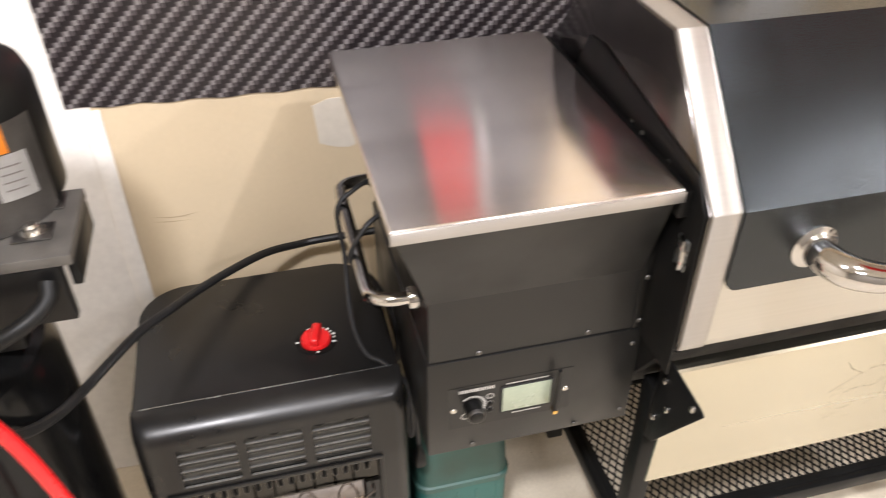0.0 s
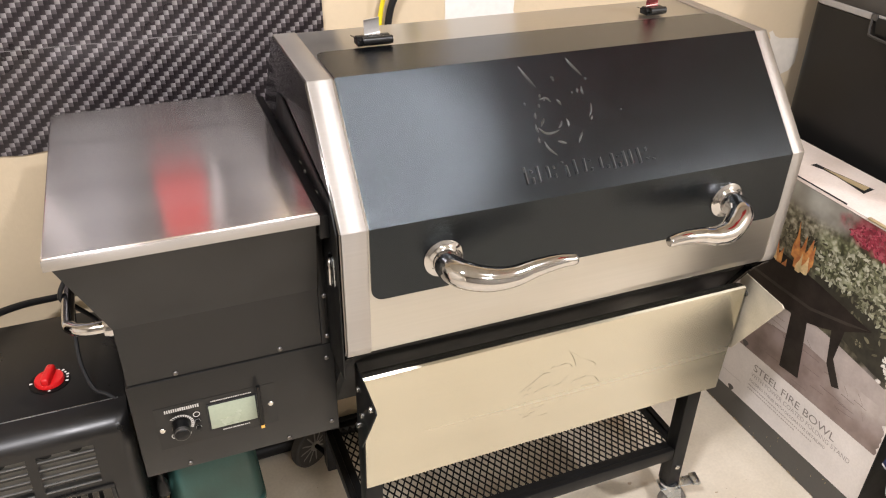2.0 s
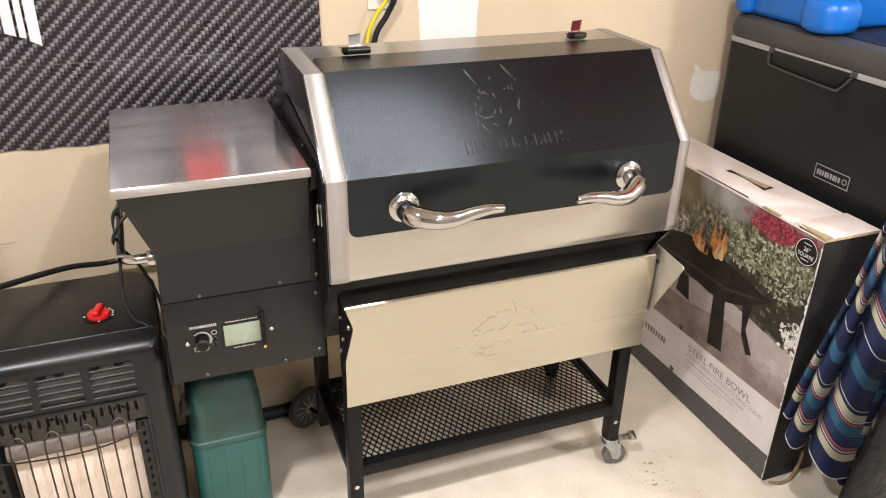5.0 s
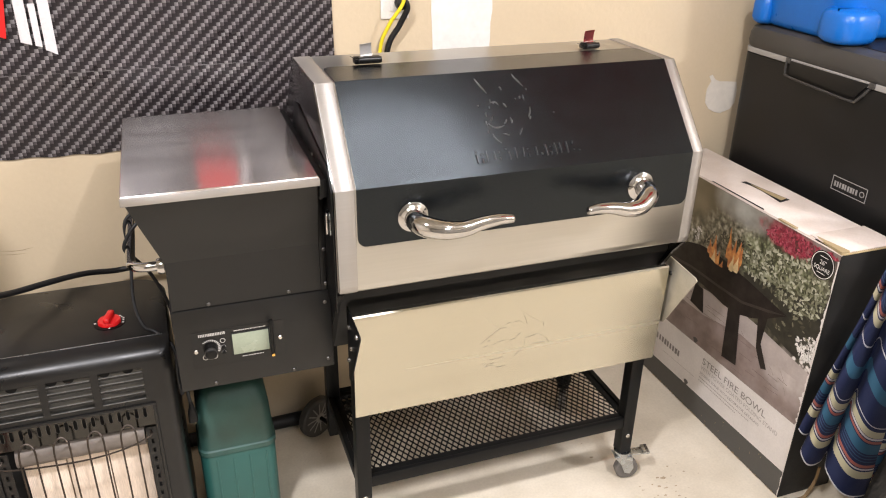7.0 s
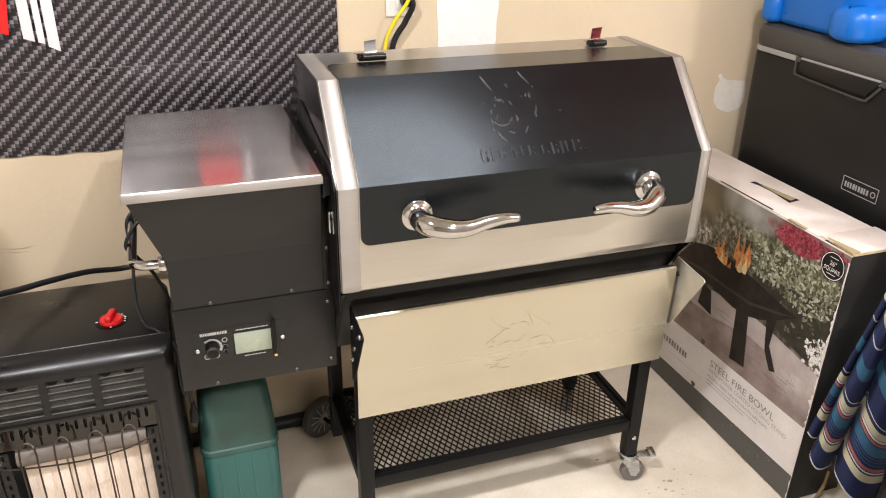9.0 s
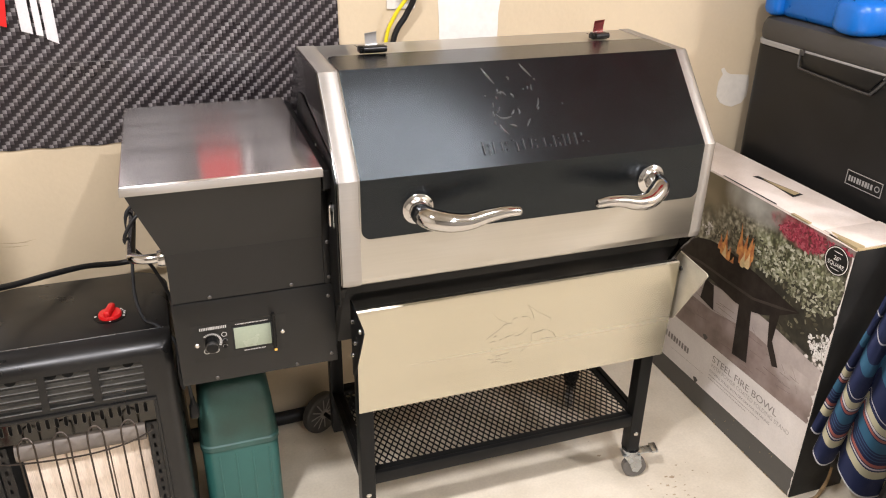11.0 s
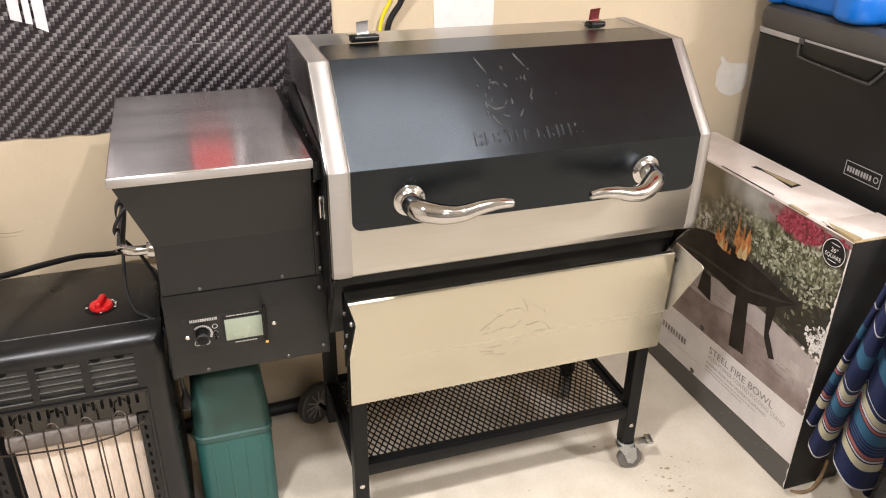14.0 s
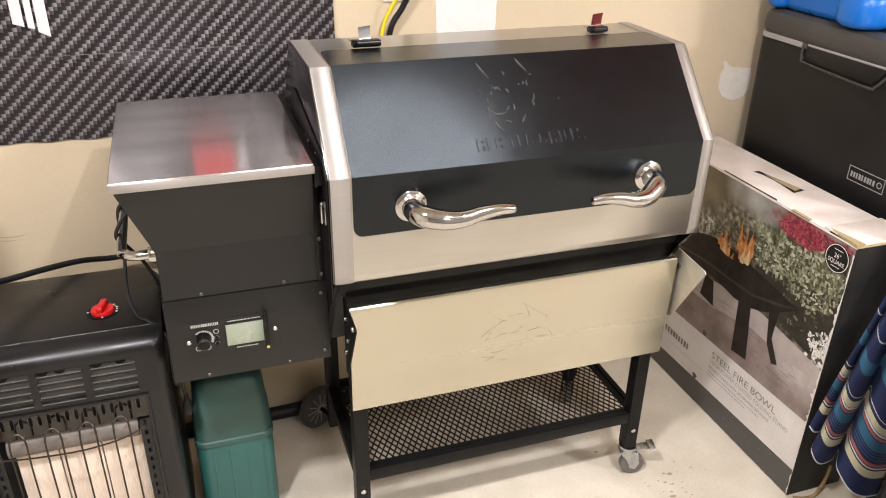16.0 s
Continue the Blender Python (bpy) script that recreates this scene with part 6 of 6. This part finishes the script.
def cloth_sheet():
    """A hanging sheet gathered at the top, whose folds spread towards the hem."""
    b = bmesh.new()
    uvl = b.loops.layers.uv.new("cloth")
    hem, top = folded(HEM), folded(TOP)
    nu, nv = len(hem) - 1, 56
    grid = []
    for j in range(nv + 1):
        v = j / nv
        row = []
        for i in range(nu + 1):
            a, c = top[i], hem[i]
            q = a.lerp(c, v) + Vector((0.004 * math.sin(7 * v + i * 0.15), 0.005 * math.sin(8 * v + i * 0.11), 0)) * math.sin(math.pi * v)
            row.append((b.verts.new(q), i / nu, (c - a).length * (1 - v)))
        grid.append(row)
    for a, c in zip(grid, grid[1:]):
        for i in range(nu):
            q = (a[i], a[i + 1], c[i + 1], c[i])
            f = b.faces.new([w[0] for w in q])
            for lp, w in zip(f.loops, q):
                lp[uvl].uv = (w[1], w[2] / 0.37)
    bmesh.ops.solidify(b, geom=b.faces[:], thickness=0.0012)
    return b


part("cloth_sheet", cloth_sheet(), CLOTH, cloth, smooth=80)

# ---- black bag and a scrap of rope on the floor ----
bag = thing("black_bag", (1.47, -0.42, 0), "slumped black leatherette bag standing beside the striped cloth", "bag")
rings = []
for k, (z, s_) in enumerate(((0.0, 0.90), (0.02, 0.98), (0.15, 1.0), (0.35, 0.98), (0.55, 0.92), (0.66, 0.80), (0.70, 0.55))):
    ring = []
    for a in range(72):
        t = 2 * math.pi * a / 72
        rr = s_ * (1 + 0.04 * math.sin(5 * t + 2.1 * k) + 0.03 * noise.noise((6 * math.cos(t), 6 * math.sin(t), 9 * z)))
        ring.append((1.405 + 0.22 * min(z, 0.4) + 0.26 * rr * math.cos(t), -0.425 + 0.055 * rr * math.sin(t), z))
    rings.append(ring)
part("bag_body", loft(rings), BAG, bag, smooth=70)
rope = thing("jute_rope", (1.34, -0.14, 0), "frayed brown jute rope lying by the carton corner", "rope")
part("strand", tube([(1.275, -0.135, 0.006), (1.30, -0.150, 0.006), (1.335, -0.150, 0.007), (1.365, -0.138, 0.012), (1.385, -0.132, 0.04), (1.388, -0.132, 0.09)], [0.003, 0.0055, 0.005, 0.006, 0.005, 0.004], 8), JUTE, rope)

# ---- black pump and tank by the far end ----
tank = thing("black_tank", (-1.04, 0.20, 0), "black upright tank with a motor and bracket on top", "tank")
part("tank_body", turned([(0.10, 0.0), (0.18, 0.01), (0.19, 0.05), (0.19, 0.86), (0.18, 0.90), (0.14, 0.925), (0.08, 0.935)], (-1.04, 0.20, 0), "z", 48), TANK, tank, "glossy black cylinder", 40)
motor = part("motor", turned([(0.095, 1.102), (0.113, 1.108), (0.113, 1.245), (0.106, 1.266), (0.085, 1.282), (0.04, 1.288)], (-0.892, 0.245, 0), "z", 48), BLACK_DARK, tank, "black rounded motor housing", 40)


def sleeve(r, a0, a1, z0, z1, lean=0.0, n=14):
    """A thin curved plate wrapped round the motor."""
    b = bmesh.new()
    rows = [[b.verts.new((-0.892 + r * math.cos(radians(a0 + (a1 - a0) * i / n)), 0.245 + r * math.sin(radians(a0 + (a1 - a0) * i / n)), z + lean * i / n)) for i in range(n + 1)] for z in (z0, z1)]
    for i in range(n):
        b.faces.new((rows[0][i], rows[0][i + 1], rows[1][i + 1], rows[1][i]))
    bmesh.ops.solidify(b, geom=b.faces[:], thickness=0.0012)
    return b


part("motor_plate", sleeve(0.1150, -130, -20, 1.112, 1.246, -0.016), MOTOR_STEEL, motor, "dark steel cover plate")
part("sticker", sleeve(0.1168, -58, -42, 1.205, 1.240, -0.006, 6), ORANGE, motor, "small orange sticker", 0)
part("sticker_label", sleeve(0.1168, -55, -32, 1.145, 1.202, -0.008, 6), LABEL_GREY, motor, "small grey printed label", 0)
for lz in (1.188, 1.178, 1.168, 1.158):
    part("print_line", sleeve(0.1176, -51, -38, lz - 0.002, lz, -0.005, 4), INK, motor, "", 0)
part("bracket", box(-0.97, -0.760, 0.095, 0.240, 1.085, 1.100, 0.002), BRACKET, tank, "dusty dark folded bracket")
part("bracket_side", box(-0.97, -0.775, 0.095, 0.110, 1.005, 1.0848, 0.002), BLACK_DARK, tank)
part("bracket_side", box(-0.772, -0.760, 0.110, 0.235, 1.045, 1.0848, 0.002), BLACK, tank)
part("stand", box(-0.98, -0.86, 0.14, 0.30, 0.93, 1.0848, 0.006), BLACK_DARK, tank)
part("pipe_ring", tube([(-1.0, 0.06, 1.01), (-0.90, 0.035, 1.02), (-0.83, 0.045, 1.04), (-0.795, 0.07, 1.055), (-0.79, 0.088, 1.072)], 0.010, 14), BLACK, tank, "bent black pipe")
for bx_, by in ((-0.800, 0.212), (-0.806, 0.148)):
    part("washer_plate", box(bx_ - 0.022, bx_ + 0.022, by - 0.018, by + 0.018, 1.1004, 1.103, 0.001), SCREW_DARK, tank)
    part("bracket_bolt", turned([(0.015, 1.1032), (0.015, 1.105), (0.0095, 1.1055), (0.0095, 1.112), (0.006, 1.115)], (bx_, by, 0), "z", 12), SCREW, tank)
hose = thing("red_hose", (-0.72, -0.15, 0), "bright red tube leaning by the tank", "tube")
part("tube", tube([(-0.93, -0.01, 1.07), (-0.862, -0.02, 0.965), (-0.825, -0.03, 0.84), (-0.80, -0.035, 0.68), (-0.79, -0.04, 0.45), (-0.785, -0.045, 0.012)], 0.0088, 12), RED, hose)

# ---- unseen red block under the ceiling, added for red reflections ----
red_block = thing("red_reflection_block", (1.7, -0.45, 3.0), "unseen red block under the ceiling, added for red reflections", "bin")
part("block_body", loft([[(x, y, z) for x, y in ((1.28 + i, -0.76 + i), (2.14 - i, -0.76 + i), (2.14 - i, -0.16 - i), (1.28 + i, -0.16 - i))] for z, i in ((2.70, 0.06), (2.71, 0.04), (2.96, 0.0), (2.999, 0.0))]), RED, red_block)

# ---- floor marks ----
def stain(x, y, r_, seed):
    rs = random.Random(seed)
    pts = [(x + r_ * rs.uniform(0.5, 1.2) * math.cos(a), y + 0.6 * r_ * rs.uniform(0.5, 1.2) * math.sin(a)) for a in np.linspace(0, 2 * math.pi, 14)[:-1]]
    tagged(part("floor_stain", flat_shape(pts, Matrix.Translation((0, 0, 0.0006))), DIRT, smooth=0), "small brown stain on the concrete", "stain", "stains on the floor", kind="structure")


rs = random.Random(77)
spots = [(0.987, 0.060, 0.012), (0.972, 0.066, 0.008), (0.945, -0.023, 0.013), (0.952, -0.006, 0.007), (0.823, 0.212, 0.009), (0.956, 0.032, 0.009), (0.972, 0.02, 0.007), (0.94, 0.045, 0.005), (1.03, 0.10, 0.006), (0.99, -0.02, 0.005), (0.35, -0.02, 0.006)]
spots += [(0.98 + rs.gauss(0, 0.05), 0.02 + rs.gauss(0, 0.05), rs.uniform(0.002, 0.006)) for _ in range(24)] + [(rs.uniform(-0.1, 1.2), rs.uniform(-0.2, 0.6), rs.uniform(0.0015, 0.004)) for _ in range(22)]
for k, (sx, sy, sr) in enumerate(spots):
    stain(sx, sy, sr * 0.8, 50 + k)

# ---- dark hose along the foot of the wall ----
lying = thing("black_hose", (-0.15, 0.62, 0), "black hose lying on the floor along the wall", "hose")
part("tube", tube([(-0.62, 0.675, 0.022), (-0.35, 0.67, 0.022), (-0.15, 0.668, 0.022), (0.05, 0.675, 0.022), (0.25, 0.68, 0.022)], 0.022, 14), RUBBER, lying)
